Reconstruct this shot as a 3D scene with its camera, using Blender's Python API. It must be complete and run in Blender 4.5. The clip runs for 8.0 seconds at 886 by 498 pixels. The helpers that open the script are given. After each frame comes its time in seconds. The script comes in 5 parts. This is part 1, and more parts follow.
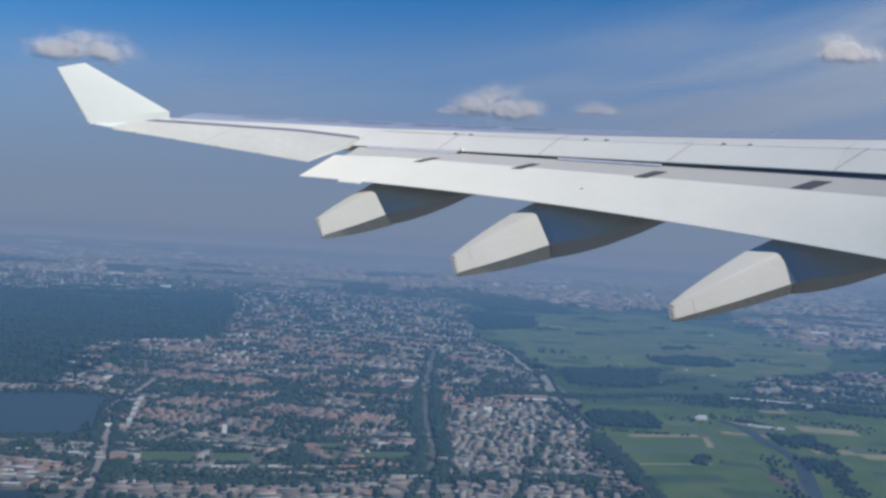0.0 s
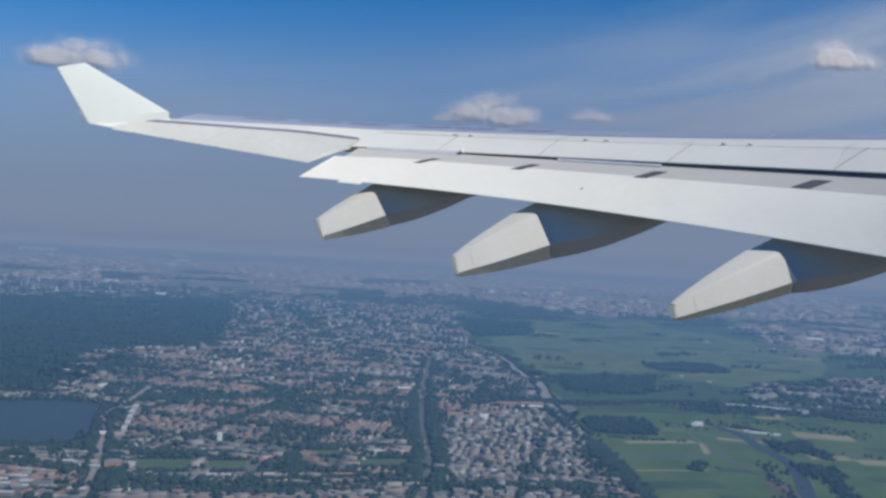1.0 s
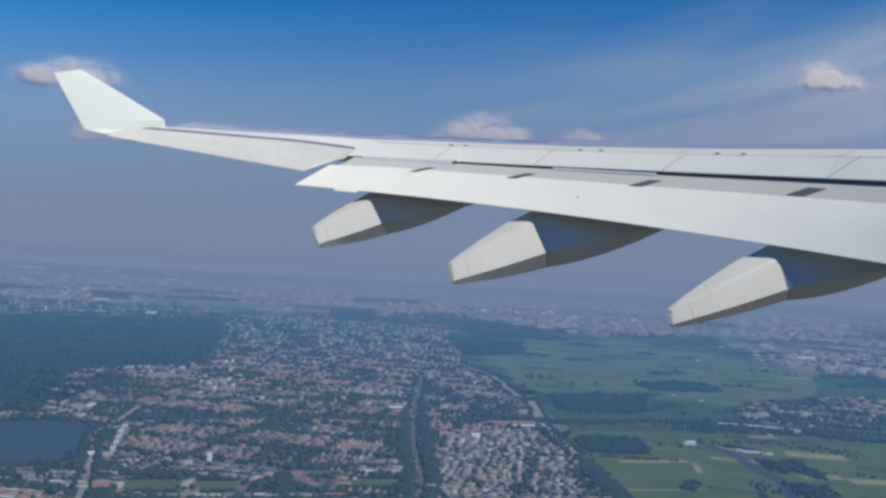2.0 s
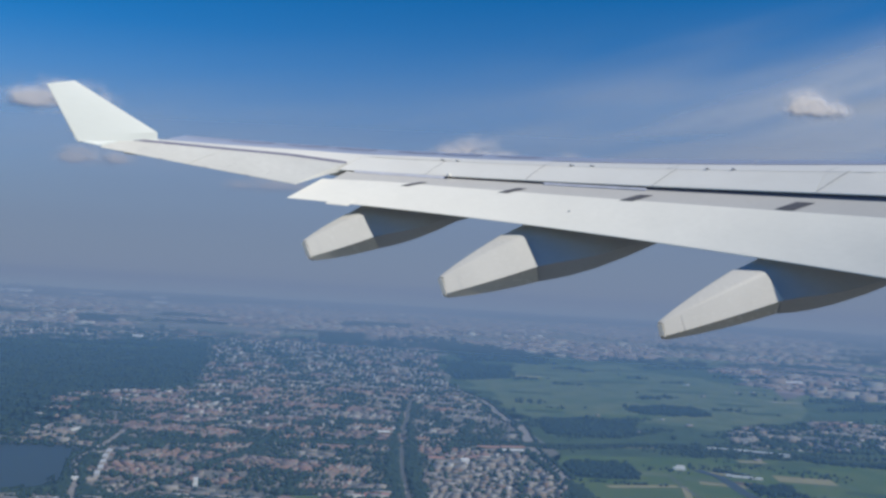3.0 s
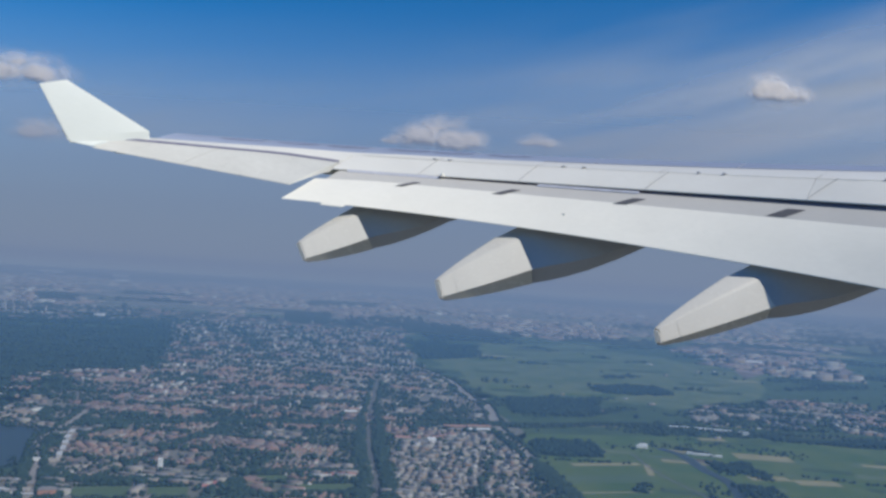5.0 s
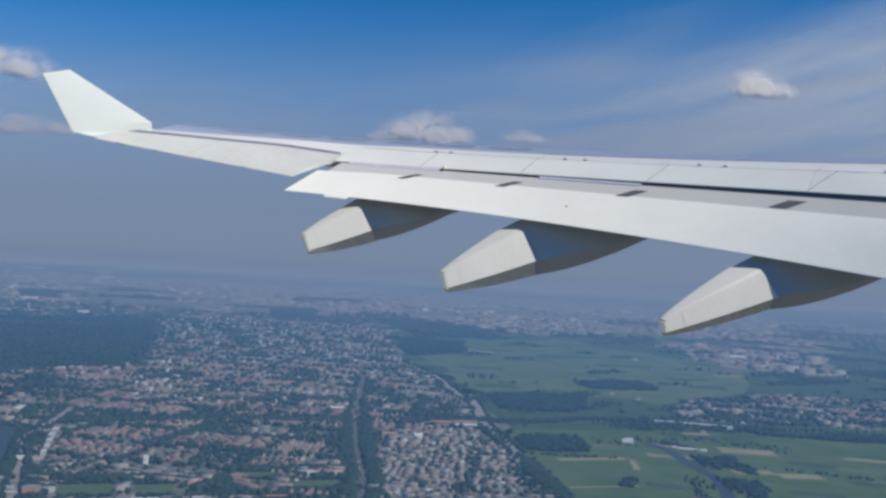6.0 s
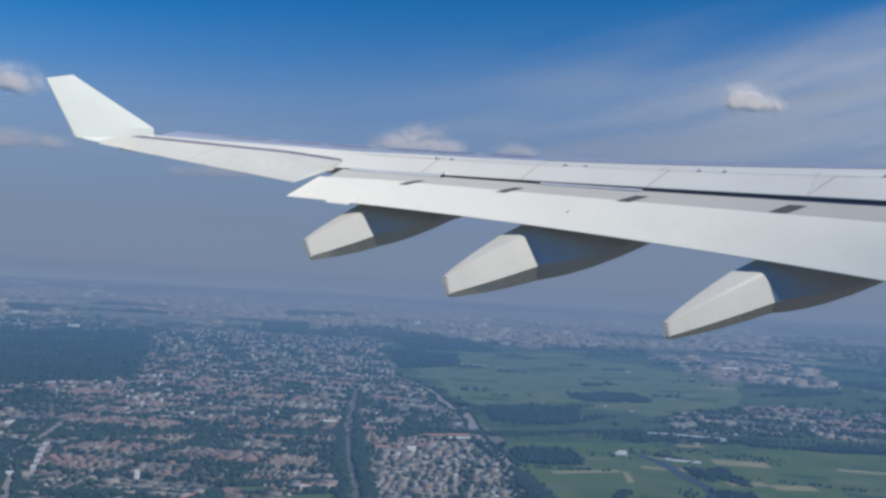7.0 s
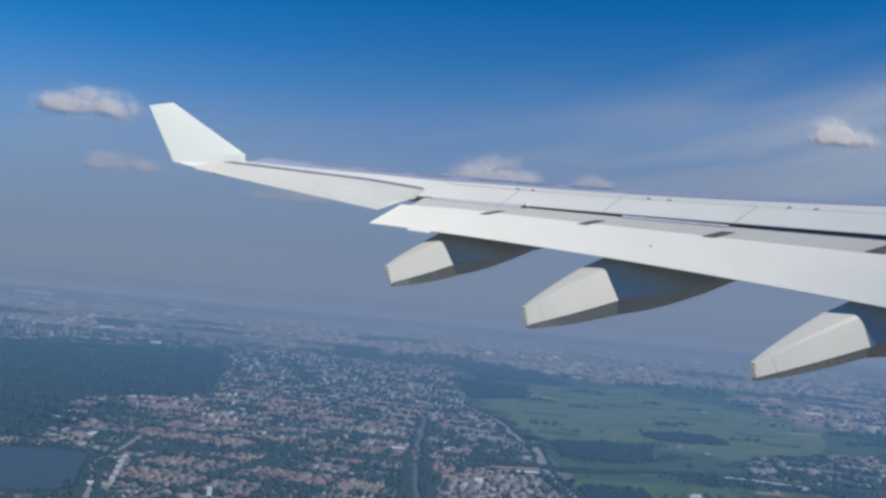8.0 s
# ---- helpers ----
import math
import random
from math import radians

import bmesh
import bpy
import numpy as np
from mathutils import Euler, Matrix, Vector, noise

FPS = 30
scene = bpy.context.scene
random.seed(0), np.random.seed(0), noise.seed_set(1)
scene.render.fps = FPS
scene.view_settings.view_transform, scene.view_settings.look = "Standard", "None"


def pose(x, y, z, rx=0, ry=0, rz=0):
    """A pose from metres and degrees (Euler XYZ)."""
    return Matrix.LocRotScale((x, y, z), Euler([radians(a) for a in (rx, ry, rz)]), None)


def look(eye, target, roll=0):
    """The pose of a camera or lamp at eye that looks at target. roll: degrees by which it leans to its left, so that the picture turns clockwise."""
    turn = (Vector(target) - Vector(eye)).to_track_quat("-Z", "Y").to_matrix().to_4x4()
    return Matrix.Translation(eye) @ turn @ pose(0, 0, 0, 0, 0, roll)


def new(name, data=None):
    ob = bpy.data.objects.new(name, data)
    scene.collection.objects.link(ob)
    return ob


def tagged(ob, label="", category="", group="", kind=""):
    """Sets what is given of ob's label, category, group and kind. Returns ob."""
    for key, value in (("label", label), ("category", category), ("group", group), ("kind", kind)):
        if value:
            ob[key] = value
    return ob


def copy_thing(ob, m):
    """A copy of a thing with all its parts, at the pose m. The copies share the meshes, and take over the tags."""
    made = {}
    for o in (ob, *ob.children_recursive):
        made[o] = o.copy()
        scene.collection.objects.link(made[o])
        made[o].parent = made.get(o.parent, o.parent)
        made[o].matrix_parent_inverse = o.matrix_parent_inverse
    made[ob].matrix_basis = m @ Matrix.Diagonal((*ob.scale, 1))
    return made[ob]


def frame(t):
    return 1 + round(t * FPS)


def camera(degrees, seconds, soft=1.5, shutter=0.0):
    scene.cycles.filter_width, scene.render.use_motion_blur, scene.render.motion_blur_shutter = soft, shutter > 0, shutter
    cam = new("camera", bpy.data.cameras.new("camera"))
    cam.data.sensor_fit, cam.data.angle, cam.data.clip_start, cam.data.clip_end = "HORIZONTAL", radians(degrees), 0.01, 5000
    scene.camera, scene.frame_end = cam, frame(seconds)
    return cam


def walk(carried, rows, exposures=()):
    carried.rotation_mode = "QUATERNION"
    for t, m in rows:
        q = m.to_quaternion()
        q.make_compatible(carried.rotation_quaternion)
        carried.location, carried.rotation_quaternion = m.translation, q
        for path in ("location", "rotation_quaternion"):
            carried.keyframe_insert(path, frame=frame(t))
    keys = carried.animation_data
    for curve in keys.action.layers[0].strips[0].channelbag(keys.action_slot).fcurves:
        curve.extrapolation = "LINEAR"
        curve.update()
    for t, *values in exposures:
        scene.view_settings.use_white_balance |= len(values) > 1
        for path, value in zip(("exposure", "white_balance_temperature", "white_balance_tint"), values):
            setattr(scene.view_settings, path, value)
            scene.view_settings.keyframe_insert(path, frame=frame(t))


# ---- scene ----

# ================= camera =================
H = 106.0                       # height of the eye over the ground
cam = camera(58.5, 8.0, soft=2.8)

# seconds, turn to the left, pitch, roll (degrees), offset from the seat (metres)
PATH = [
    (0, 4.246, -0.676, 3.199, -0.901, -0.430, 0.626),
    (0.5, 3.912, 0.010, 3.225, -0.945, -0.410, 0.443),
    (1, 3.957, -0.159, 3.101, -1.029, -0.409, 0.431),
    (1.5, 3.618, -0.044, 3.371, -1.137, -0.447, 0.398),
    (1.7, 3.533, 0.450, 3.219, -1.127, -0.411, 0.302),
    (2.8, 3.116, 2.643, 3.258, -1.178, -0.368, -0.194),
    (3, 2.762, 3.015, 3.297, -1.185, -0.410, -0.190),
    (3.5, 1.822, 3.882, 3.101, -1.303, -0.458, -0.047),
    (4, 1.183, 3.647, 3.377, -1.579, -0.448, 0.185),
    (4.5, 0.645, 1.937, 3.264, -1.823, -0.500, 0.429),
    (4.7, 0.485, 1.775, 3.495, -1.921, -0.498, 0.423),
    (5.8, -0.460, 1.420, 3.308, -2.437, -0.507, 0.352),
    (6, -0.789, 1.453, 3.474, -2.560, -0.512, 0.260),
    (6.5, -1.006, 1.775, 3.150, -2.684, -0.529, 0.127),
    (7, -1.287, 2.415, 3.313, -2.828, -0.512, 0.028),
    (7.5, 1.159, 3.453, 4.453, -2.963, -0.434, -0.014),
    (8, 4.164, 4.141, 5.321, -3.014, -0.568, 0.018),
]


def seat_pose(yaw, pitch, roll, x, y, z):
    a, b = radians(yaw), radians(pitch)
    ahead = Vector((-math.sin(a) * math.cos(b), math.cos(a) * math.cos(b), math.sin(b)))
    eye = Vector((x, y, H + z))
    return look(eye, eye + ahead * 100, roll)


walk(cam, [(t, seat_pose(*p)) for t, *p in PATH])

# ================= light =================
SUN_FROM = Vector((0.636, -0.361, 0.682)).normalized()
world = bpy.data.worlds.new("sky")
scene.world = world
world.use_nodes = True
wn = world.node_tree
wn.nodes.clear()
sky = wn.nodes.new("ShaderNodeTexSky")
sky.sky_type = "NISHITA"
sky.sun_disc = False
sky.sun_elevation = math.asin(SUN_FROM.z)
sky.sun_rotation = math.atan2(SUN_FROM.x, SUN_FROM.y)
sky.altitude = 1000
sky.air_density, sky.dust_density, sky.ozone_density = 1.0, 0.9, 3.0
bg = wn.nodes.new("ShaderNodeBackground")
bg.inputs["Strength"].default_value = 0.085
wout = wn.nodes.new("ShaderNodeOutputWorld")
hue = wn.nodes.new("ShaderNodeHueSaturation")
hue.inputs["Hue"].default_value = 0.503
hue.inputs["Saturation"].default_value = 1.50
hue.inputs["Value"].default_value = 1.30
wn.links.new(sky.outputs[0], hue.inputs["Color"])
wn.links.new(hue.outputs[0], bg.inputs["Color"])
wn.links.new(bg.outputs[0], wout.inputs["Surface"])

sun_data = bpy.data.lights.new("sun", "SUN")
sun_data.energy, sun_data.angle, sun_data.color = 3.6, radians(0.53), (1.0, 0.94, 0.81)
sun = new("sun", sun_data)
sun.matrix_world = look(SUN_FROM * 400, (0, 0, 0))
scene.view_settings.exposure = 0.0


# ================= materials =================
class Nodes:
    """A small builder for node materials."""

    def __init__(self, name):
        self.mat = bpy.data.materials.new(name)
        self.mat.use_nodes = True
        self.tree = self.mat.node_tree
        self.tree.nodes.clear()
        self.out = self.tree.nodes.new("ShaderNodeOutputMaterial")

    def add(self, kind, links=(), **values):
        n = self.tree.nodes.new(kind)
        for key, value in values.items():
            setattr(n, key, value)
        for socket, value in dict(links).items():
            if isinstance(value, bpy.types.NodeSocket):
                self.tree.links.new(value, n.inputs[socket])
            else:
                n.inputs[socket].default_value = value
        return n

    def coords(self):
        return self.add("ShaderNodeTexCoord").outputs["Object"]

    def position(self):
        return self.add("ShaderNodeNewGeometry").outputs["Position"]

    def noise(self, where, scale, detail=4, rough=0.55, stretch=None):
        if stretch:
            where = self.add("ShaderNodeMapping", {"Vector": where, "Scale": stretch}).outputs[0]
        return self.add("ShaderNodeTexNoise", {"Vector": where, "Scale": scale, "Detail": detail, "Roughness": rough}).outputs["Fac"]

    def ramp(self, fac, stops, smooth=False):
        n = self.add("ShaderNodeValToRGB", {"Fac": fac})
        e = n.color_ramp.elements
        while len(e) > 1:
            e.remove(e[0])
        e[0].position = stops[0][0]
        e[0].color = self.rgba(stops[0][1])
        for p, c in stops[1:]:
            k = e.new(p)
            k.color = self.rgba(c)
        if smooth:
            n.color_ramp.interpolation = "EASE"
        return n.outputs["Color"]

    @staticmethod
    def rgba(c):
        return (c, c, c, 1) if isinstance(c, (int, float)) else (*c, 1)

    def mix(self, fac, a, b, blend="MIX"):
        n = self.tree.nodes.new("ShaderNodeMix")
        n.data_type, n.blend_type = "RGBA", blend
        for i, v in ((0, fac), (6, a), (7, b)):
            if isinstance(v, bpy.types.NodeSocket):
                self.tree.links.new(v, n.inputs[i])
            elif i:
                n.inputs[i].default_value = self.rgba(v)
            else:
                n.inputs[i].default_value = v
        return n.outputs[2]

    def math(self, op, a, b=0.0):
        n = self.tree.nodes.new("ShaderNodeMath")
        n.operation = op
        for i, v in enumerate((a, b)):
            if isinstance(v, bpy.types.NodeSocket):
                self.tree.links.new(v, n.inputs[i])
            else:
                n.inputs[i].default_value = v
        return n.outputs[0]

    def principled(self, colour, rough, metal=0.0, bump=None, height=0.02, coat=0.0, specular=0.5):
        p = self.add("ShaderNodeBsdfPrincipled", {"Base Color": colour, "Roughness": rough, "Metallic": metal, "Coat Weight": coat,
                                                  "Specular IOR Level": specular})
        if bump is not None:
            b = self.add("ShaderNodeBump", {"Height": bump, "Strength": 0.4, "Distance": height})
            self.tree.links.new(b.outputs[0], p.inputs["Normal"])
        self.tree.links.new(p.outputs[0], self.out.inputs["Surface"])
        return self.mat


def wing_paint(name, colour, dirt, rough=0.42):
    m = Nodes(name)
    at = m.position()
    big = m.noise(at, 0.5, 3)
    fine = m.noise(at, 5.0, 5, 0.65, (1.0, 0.45, 2.0))
    base = m.mix(m.ramp(fine, [(0.40, 0.0), (0.80, 0.45)]), colour, dirt)
    base = m.mix(m.ramp(big, [(0.35, 0.0), (0.75, 0.6)]), base, dirt)
    r = m.math("ADD", m.math("MULTIPLY", fine, 0.2), rough - 0.1)
    return m.principled(base, r, bump=big, height=0.004)


PAINT = wing_paint("white wing paint", (0.765, 0.75, 0.695), (0.69, 0.67, 0.615))
# lighter than the wing: the flap's fuller sunlight is put into the colour
PAINT_FLAP = wing_paint("sunlit creamy white flap paint", (0.88, 0.85, 0.76), (0.77, 0.745, 0.665))
PAINT_TIP = wing_paint("bright white winglet paint", (0.70, 0.725, 0.69), (0.64, 0.665, 0.63), 0.5)
# wear, and a darker tone that puts the weaker sunlight into the paint
PAINT_AILERON = wing_paint("dimmed weathered white aileron paint", (0.61, 0.605, 0.565), (0.47, 0.46, 0.43), 0.5)
FLAP_GREY = wing_paint("worn grey beige flap paint", (0.58, 0.56, 0.52), (0.50, 0.48, 0.45), 0.5)
FAIRING = wing_paint("off white fairing paint", (0.68, 0.65, 0.585), (0.57, 0.545, 0.49), 0.26)
# the fairing bodies' bluish shade under the flap is put into this colour
BODY_SHADE = wing_paint("blue grey fairing body shade", (0.455, 0.475, 0.515), (0.38, 0.395, 0.43), 0.5)


def plain(name, colour, rough, metal=0.0, scale=3.0, spread=0.25, specular=0.5):
    m = Nodes(name)
    n = m.noise(m.position(), scale, 4)
    base = m.mix(n, [c * (1 - spread) for c in colour], [min(1, c * (1 + spread)) for c in colour])
    return m.principled(base, rough, metal, bump=n, height=0.003, specular=specular)


# the sky's bluish reflection on the slats is put into the colour
SLAT = plain("bluish slat metal with sky reflection", (0.33, 0.38, 0.50), 0.5, 0.2, 2.0, 0.08)
SLOT_SHADE = plain("dark blue slot shade", (0.24, 0.28, 0.40), 0.6)
# the shade inside slots and gaps is put into this colour
GAP_SHADE = plain("dark shade inside gaps", (0.17, 0.17, 0.235), 0.7)
STRIP = plain("dark grey rub strip", (0.10, 0.10, 0.11), 0.6)
SEAM = plain("grey panel seam", (0.40, 0.40, 0.39), 0.8)
SEAM_PALE = plain("pale fairing seam", (0.66, 0.64, 0.59), 0.6)
SEAL = plain("pale lavender seal", (0.52, 0.53, 0.60), 0.6)
METAL = plain("bare metal fitting", (0.40, 0.41, 0.43), 0.45, 0.5)


def ground_paint():
    m = Nodes("lowland ground of gardens and paving")
    at = m.position()
    big = m.noise(at, 0.006, 4, 0.6)
    mid = m.noise(at, 0.05, 4, 0.65)
    fine = m.noise(at, 0.5, 3, 0.7)
    green = m.mix(mid, (0.030, 0.055, 0.022), (0.075, 0.11, 0.045))
    town = m.mix(fine, (0.115, 0.108, 0.102), (0.29, 0.265, 0.245))
    base = m.mix(m.ramp(big, [(0.36, 0.35), (0.56, 1.0)]), green, town)
    base = m.mix(m.ramp(fine, [(0.50, 0.0), (0.75, 0.6)]), base, (0.035, 0.06, 0.028))
    return m.principled(base, 0.95, specular=0.1)


def field_paint(name, a, b, scale=0.035):
    m = Nodes(name)
    at = m.position()
    mid = m.noise(at, scale, 4, 0.6)
    fine = m.noise(at, 0.25, 4, 0.7, (0.25, 1.0, 1.0))
    base = m.mix(m.ramp(mid, [(0.35, 0.0), (0.65, 1.0)]), a, b)
    base = m.mix(m.math("MULTIPLY", fine, 0.5), base, [c * 0.55 for c in a])
    return m.principled(base, 0.95, specular=0.1)


GROUND = ground_paint()
MEADOW = field_paint("pale green meadow", (0.090, 0.135, 0.070), (0.170, 0.188, 0.092))
PASTURE = field_paint("green pasture", (0.066, 0.118, 0.036), (0.125, 0.160, 0.055))
STUBBLE = field_paint("tan mown stubble", (0.26, 0.24, 0.12), (0.34, 0.30, 0.17))
FALLOW = field_paint("rough darker grass", (0.045, 0.080, 0.040), (0.075, 0.110, 0.055))
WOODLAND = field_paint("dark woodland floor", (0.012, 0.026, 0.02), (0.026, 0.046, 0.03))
SOIL = field_paint("brown tilled soil", (0.13, 0.095, 0.075), (0.17, 0.125, 0.10))
PITCH = field_paint("green playing field", (0.085, 0.130, 0.062), (0.115, 0.155, 0.078))
TOWN_FAR = field_paint("brick town and paving", (0.10, 0.095, 0.085), (0.42, 0.31, 0.28), 0.012)
STREETS = field_paint("grey paving with planted strips", (0.09, 0.105, 0.085), (0.30, 0.275, 0.25), 0.11)
ASPHALT = plain("pale worn asphalt", (0.12, 0.12, 0.118), 0.9, 0, 0.1, 0.3, 0.2)
MOTORWAY = plain("pale concrete motorway", (0.27, 0.25, 0.235), 0.9, 0, 0.15, 0.25, 0.2)
PAVING = plain("pale plaza paving", (0.30, 0.28, 0.25), 0.9, 0, 0.3, 0.3, 0.2)


def water_paint():
    m = Nodes("calm lake water")
    n = m.noise(m.position(), 0.4, 4)
    return m.principled(m.mix(n, (0.030, 0.042, 0.052), (0.042, 0.056, 0.066)), 0.45, bump=n, height=0.05, specular=0.10)


WATER = water_paint()


def island_paint(name, stops, rough=0.85, per_object=False, grime=(0.10, 0.095, 0.09)):
    """A different tone for each building: by island in joined meshes, by object in single ones."""
    m = Nodes(name)
    if per_object:
        r = m.add("ShaderNodeObjectInfo").outputs["Random"]
    else:
        r = m.add("ShaderNodeNewGeometry").outputs["Random Per Island"]
    base = m.ramp(r, stops)
    n = m.noise(m.position(), 1.6, 4, 0.7)
    base = m.mix(m.math("MULTIPLY", n, 0.5), base, grime)
    return m.principled(base, rough, specular=0.2)


RED_TILES = [(0.0, (0.33, 0.185, 0.15)), (0.3, (0.275, 0.175, 0.15)), (0.55, (0.245, 0.175, 0.165)), (0.8, (0.21, 0.19, 0.19)), (1.0, (0.35, 0.205, 0.17))]
GREY_ROOFS = [(0.0, (0.18, 0.18, 0.185)), (0.3, (0.28, 0.265, 0.255)), (0.6, (0.36, 0.34, 0.32)), (0.82, (0.29, 0.245, 0.23)), (0.94, (0.38, 0.36, 0.345)), (1.0, (0.54, 0.52, 0.50))]
BRICK_WALLS = [(0.0, (0.25, 0.17, 0.13)), (0.45, (0.31, 0.25, 0.20)), (0.75, (0.38, 0.36, 0.32)), (0.95, (0.42, 0.42, 0.39)), (1.0, (0.58, 0.60, 0.57))]
ROOF_RED = island_paint("red clay roof tiles", RED_TILES)
ROOF_GREY = island_paint("grey bitumen and slate roofs", GREY_ROOFS)
WALLS = island_paint("brick and render walls", BRICK_WALLS)
ROOF_RED_ONE = island_paint("red clay tiles of a single roof", RED_TILES, per_object=True)
ROOF_GREY_ONE = island_paint("grey covering of a single roof", GREY_ROOFS, per_object=True)
WALLS_ONE = island_paint("walls of a single house", BRICK_WALLS, per_object=True)
PALE_ROOF = island_paint("pale sheet roofs", [(0.0, (0.34, 0.34, 0.35)), (0.5, (0.46, 0.46, 0.45)), (0.85, (0.60, 0.60, 0.59)), (1.0, (0.78, 0.78, 0.78))], 0.6)
CONCRETE = island_paint("pale concrete and render", [(0.0, (0.34, 0.305, 0.285)), (0.5, (0.44, 0.41, 0.385)), (1.0, (0.58, 0.56, 0.54))])
CONCRETE_ONE = island_paint("pale concrete of a single tower", [(0.0, (0.34, 0.305, 0.285)), (0.5, (0.44, 0.41, 0.385)), (1.0, (0.58, 0.56, 0.54))], per_object=True)
WHITE_ROOF = plain("white sheet roofing", (0.78, 0.78, 0.76), 0.6, 0, 0.3, 0.1)
ORANGE_ROOF = plain("orange clay roofing", (0.41, 0.215, 0.15), 0.8, 0, 0.5, 0.25)
CRIMSON = plain("crimson running track surface", (0.40, 0.17, 0.15), 0.85, 0, 0.4, 0.2)
# some of the haze's blue over the trees is put into both leaf colours
WOOD_LEAVES = island_paint("haze-tinted wood foliage", [(0.0, (0.008, 0.024, 0.026)), (0.5, (0.013, 0.034, 0.034)), (1.0, (0.022, 0.050, 0.042))], 0.9, grime=(0.012, 0.026, 0.02))
LEAVES = island_paint("haze-tinted tree foliage", [(0.0, (0.014, 0.031, 0.029)), (0.5, (0.023, 0.044, 0.037)), (1.0, (0.040, 0.068, 0.050))], 0.9, grime=(0.02, 0.04, 0.018))


def cloud_paint(name, colour, even):
    """A fixed normal evens out the shading, standing in for light scattered within the vapour."""
    m = Nodes(name)
    own = m.add("ShaderNodeNewGeometry").outputs["Normal"]
    flat = m.add("ShaderNodeCombineXYZ", {"X": 0.45, "Y": -0.45, "Z": 0.76}).outputs[0]
    n = m.mix(even, own, flat)
    n = m.add("ShaderNodeVectorMath", {0: n}, operation="NORMALIZE").outputs[0]
    d = m.add("ShaderNodeBsdfDiffuse", {"Color": (*colour, 1), "Normal": n})
    tl = m.add("ShaderNodeBsdfTranslucent", {"Color": (*colour, 1)})
    both = m.add("ShaderNodeMixShader", {0: 0.3 * (1 - even), 1: d.outputs[0], 2: tl.outputs[0]})
    t = m.add("ShaderNodeBsdfTransparent")
    f = m.add("ShaderNodeAttribute", attribute_name="thickness").outputs["Fac"]
    s = m.add("ShaderNodeMixShader", {0: f, 1: t.outputs[0], 2: both.outputs[0]})
    m.tree.links.new(s.outputs[0], m.out.inputs["Surface"])
    return m.mat


CLOUD = cloud_paint("soft cloud vapour", (0.80, 0.755, 0.74), 0.88)
CIRRUS = cloud_paint("thin ice cloud", (0.56, 0.58, 0.62), 1.0)
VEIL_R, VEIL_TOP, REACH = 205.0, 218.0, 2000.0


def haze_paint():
    """Summer haze painted on an upright sheet: densest along the skyline, thinner towards the ground close by and
    towards the zenith.
    """
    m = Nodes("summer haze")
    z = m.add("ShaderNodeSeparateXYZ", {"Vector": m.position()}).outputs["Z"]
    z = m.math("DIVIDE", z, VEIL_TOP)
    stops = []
    # opacity by height stands for ground distance as seen from the eye
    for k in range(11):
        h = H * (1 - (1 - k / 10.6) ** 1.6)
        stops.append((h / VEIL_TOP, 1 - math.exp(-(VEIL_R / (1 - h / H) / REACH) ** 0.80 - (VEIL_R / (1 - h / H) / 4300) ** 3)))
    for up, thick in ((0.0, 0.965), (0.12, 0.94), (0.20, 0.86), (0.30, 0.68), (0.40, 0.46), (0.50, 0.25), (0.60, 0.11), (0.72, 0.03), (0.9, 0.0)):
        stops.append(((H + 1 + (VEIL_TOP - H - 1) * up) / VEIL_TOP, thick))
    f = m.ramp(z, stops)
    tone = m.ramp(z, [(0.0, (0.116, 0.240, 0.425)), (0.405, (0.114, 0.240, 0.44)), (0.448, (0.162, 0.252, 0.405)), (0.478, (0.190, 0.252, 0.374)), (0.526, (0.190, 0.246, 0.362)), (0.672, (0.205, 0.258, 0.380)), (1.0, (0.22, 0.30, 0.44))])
    even = m.add("ShaderNodeCombineXYZ", {"X": 0.25, "Y": -0.60, "Z": 0.76}).outputs[0]     # fixed normal lights the whole sheet evenly, like vapour
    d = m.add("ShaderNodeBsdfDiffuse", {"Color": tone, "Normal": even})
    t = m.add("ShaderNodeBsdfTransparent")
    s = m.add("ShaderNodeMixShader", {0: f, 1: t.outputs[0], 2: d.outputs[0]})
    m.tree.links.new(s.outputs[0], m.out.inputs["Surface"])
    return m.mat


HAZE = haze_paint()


# ================= mesh helpers =================
def finish(name, bm, mats, smooth=False):
    bmesh.ops.recalc_face_normals(bm, faces=bm.faces)
    me = bpy.data.meshes.new(name)
    bm.to_mesh(me)
    bm.free()
    for mt in mats if isinstance(mats, (list, tuple)) else [mats]:
        me.materials.append(mt)
    if smooth:
        for p in me.polygons:
            p.use_smooth = True
    return me


def part(name, me, parent, label=""):
    ob = new(name, me)
    ob.parent = parent
    if parent.type != "EMPTY":
        ob.matrix_parent_inverse = parent.matrix_basis.inverted()
    if label:
        tagged(ob, label)
    return ob


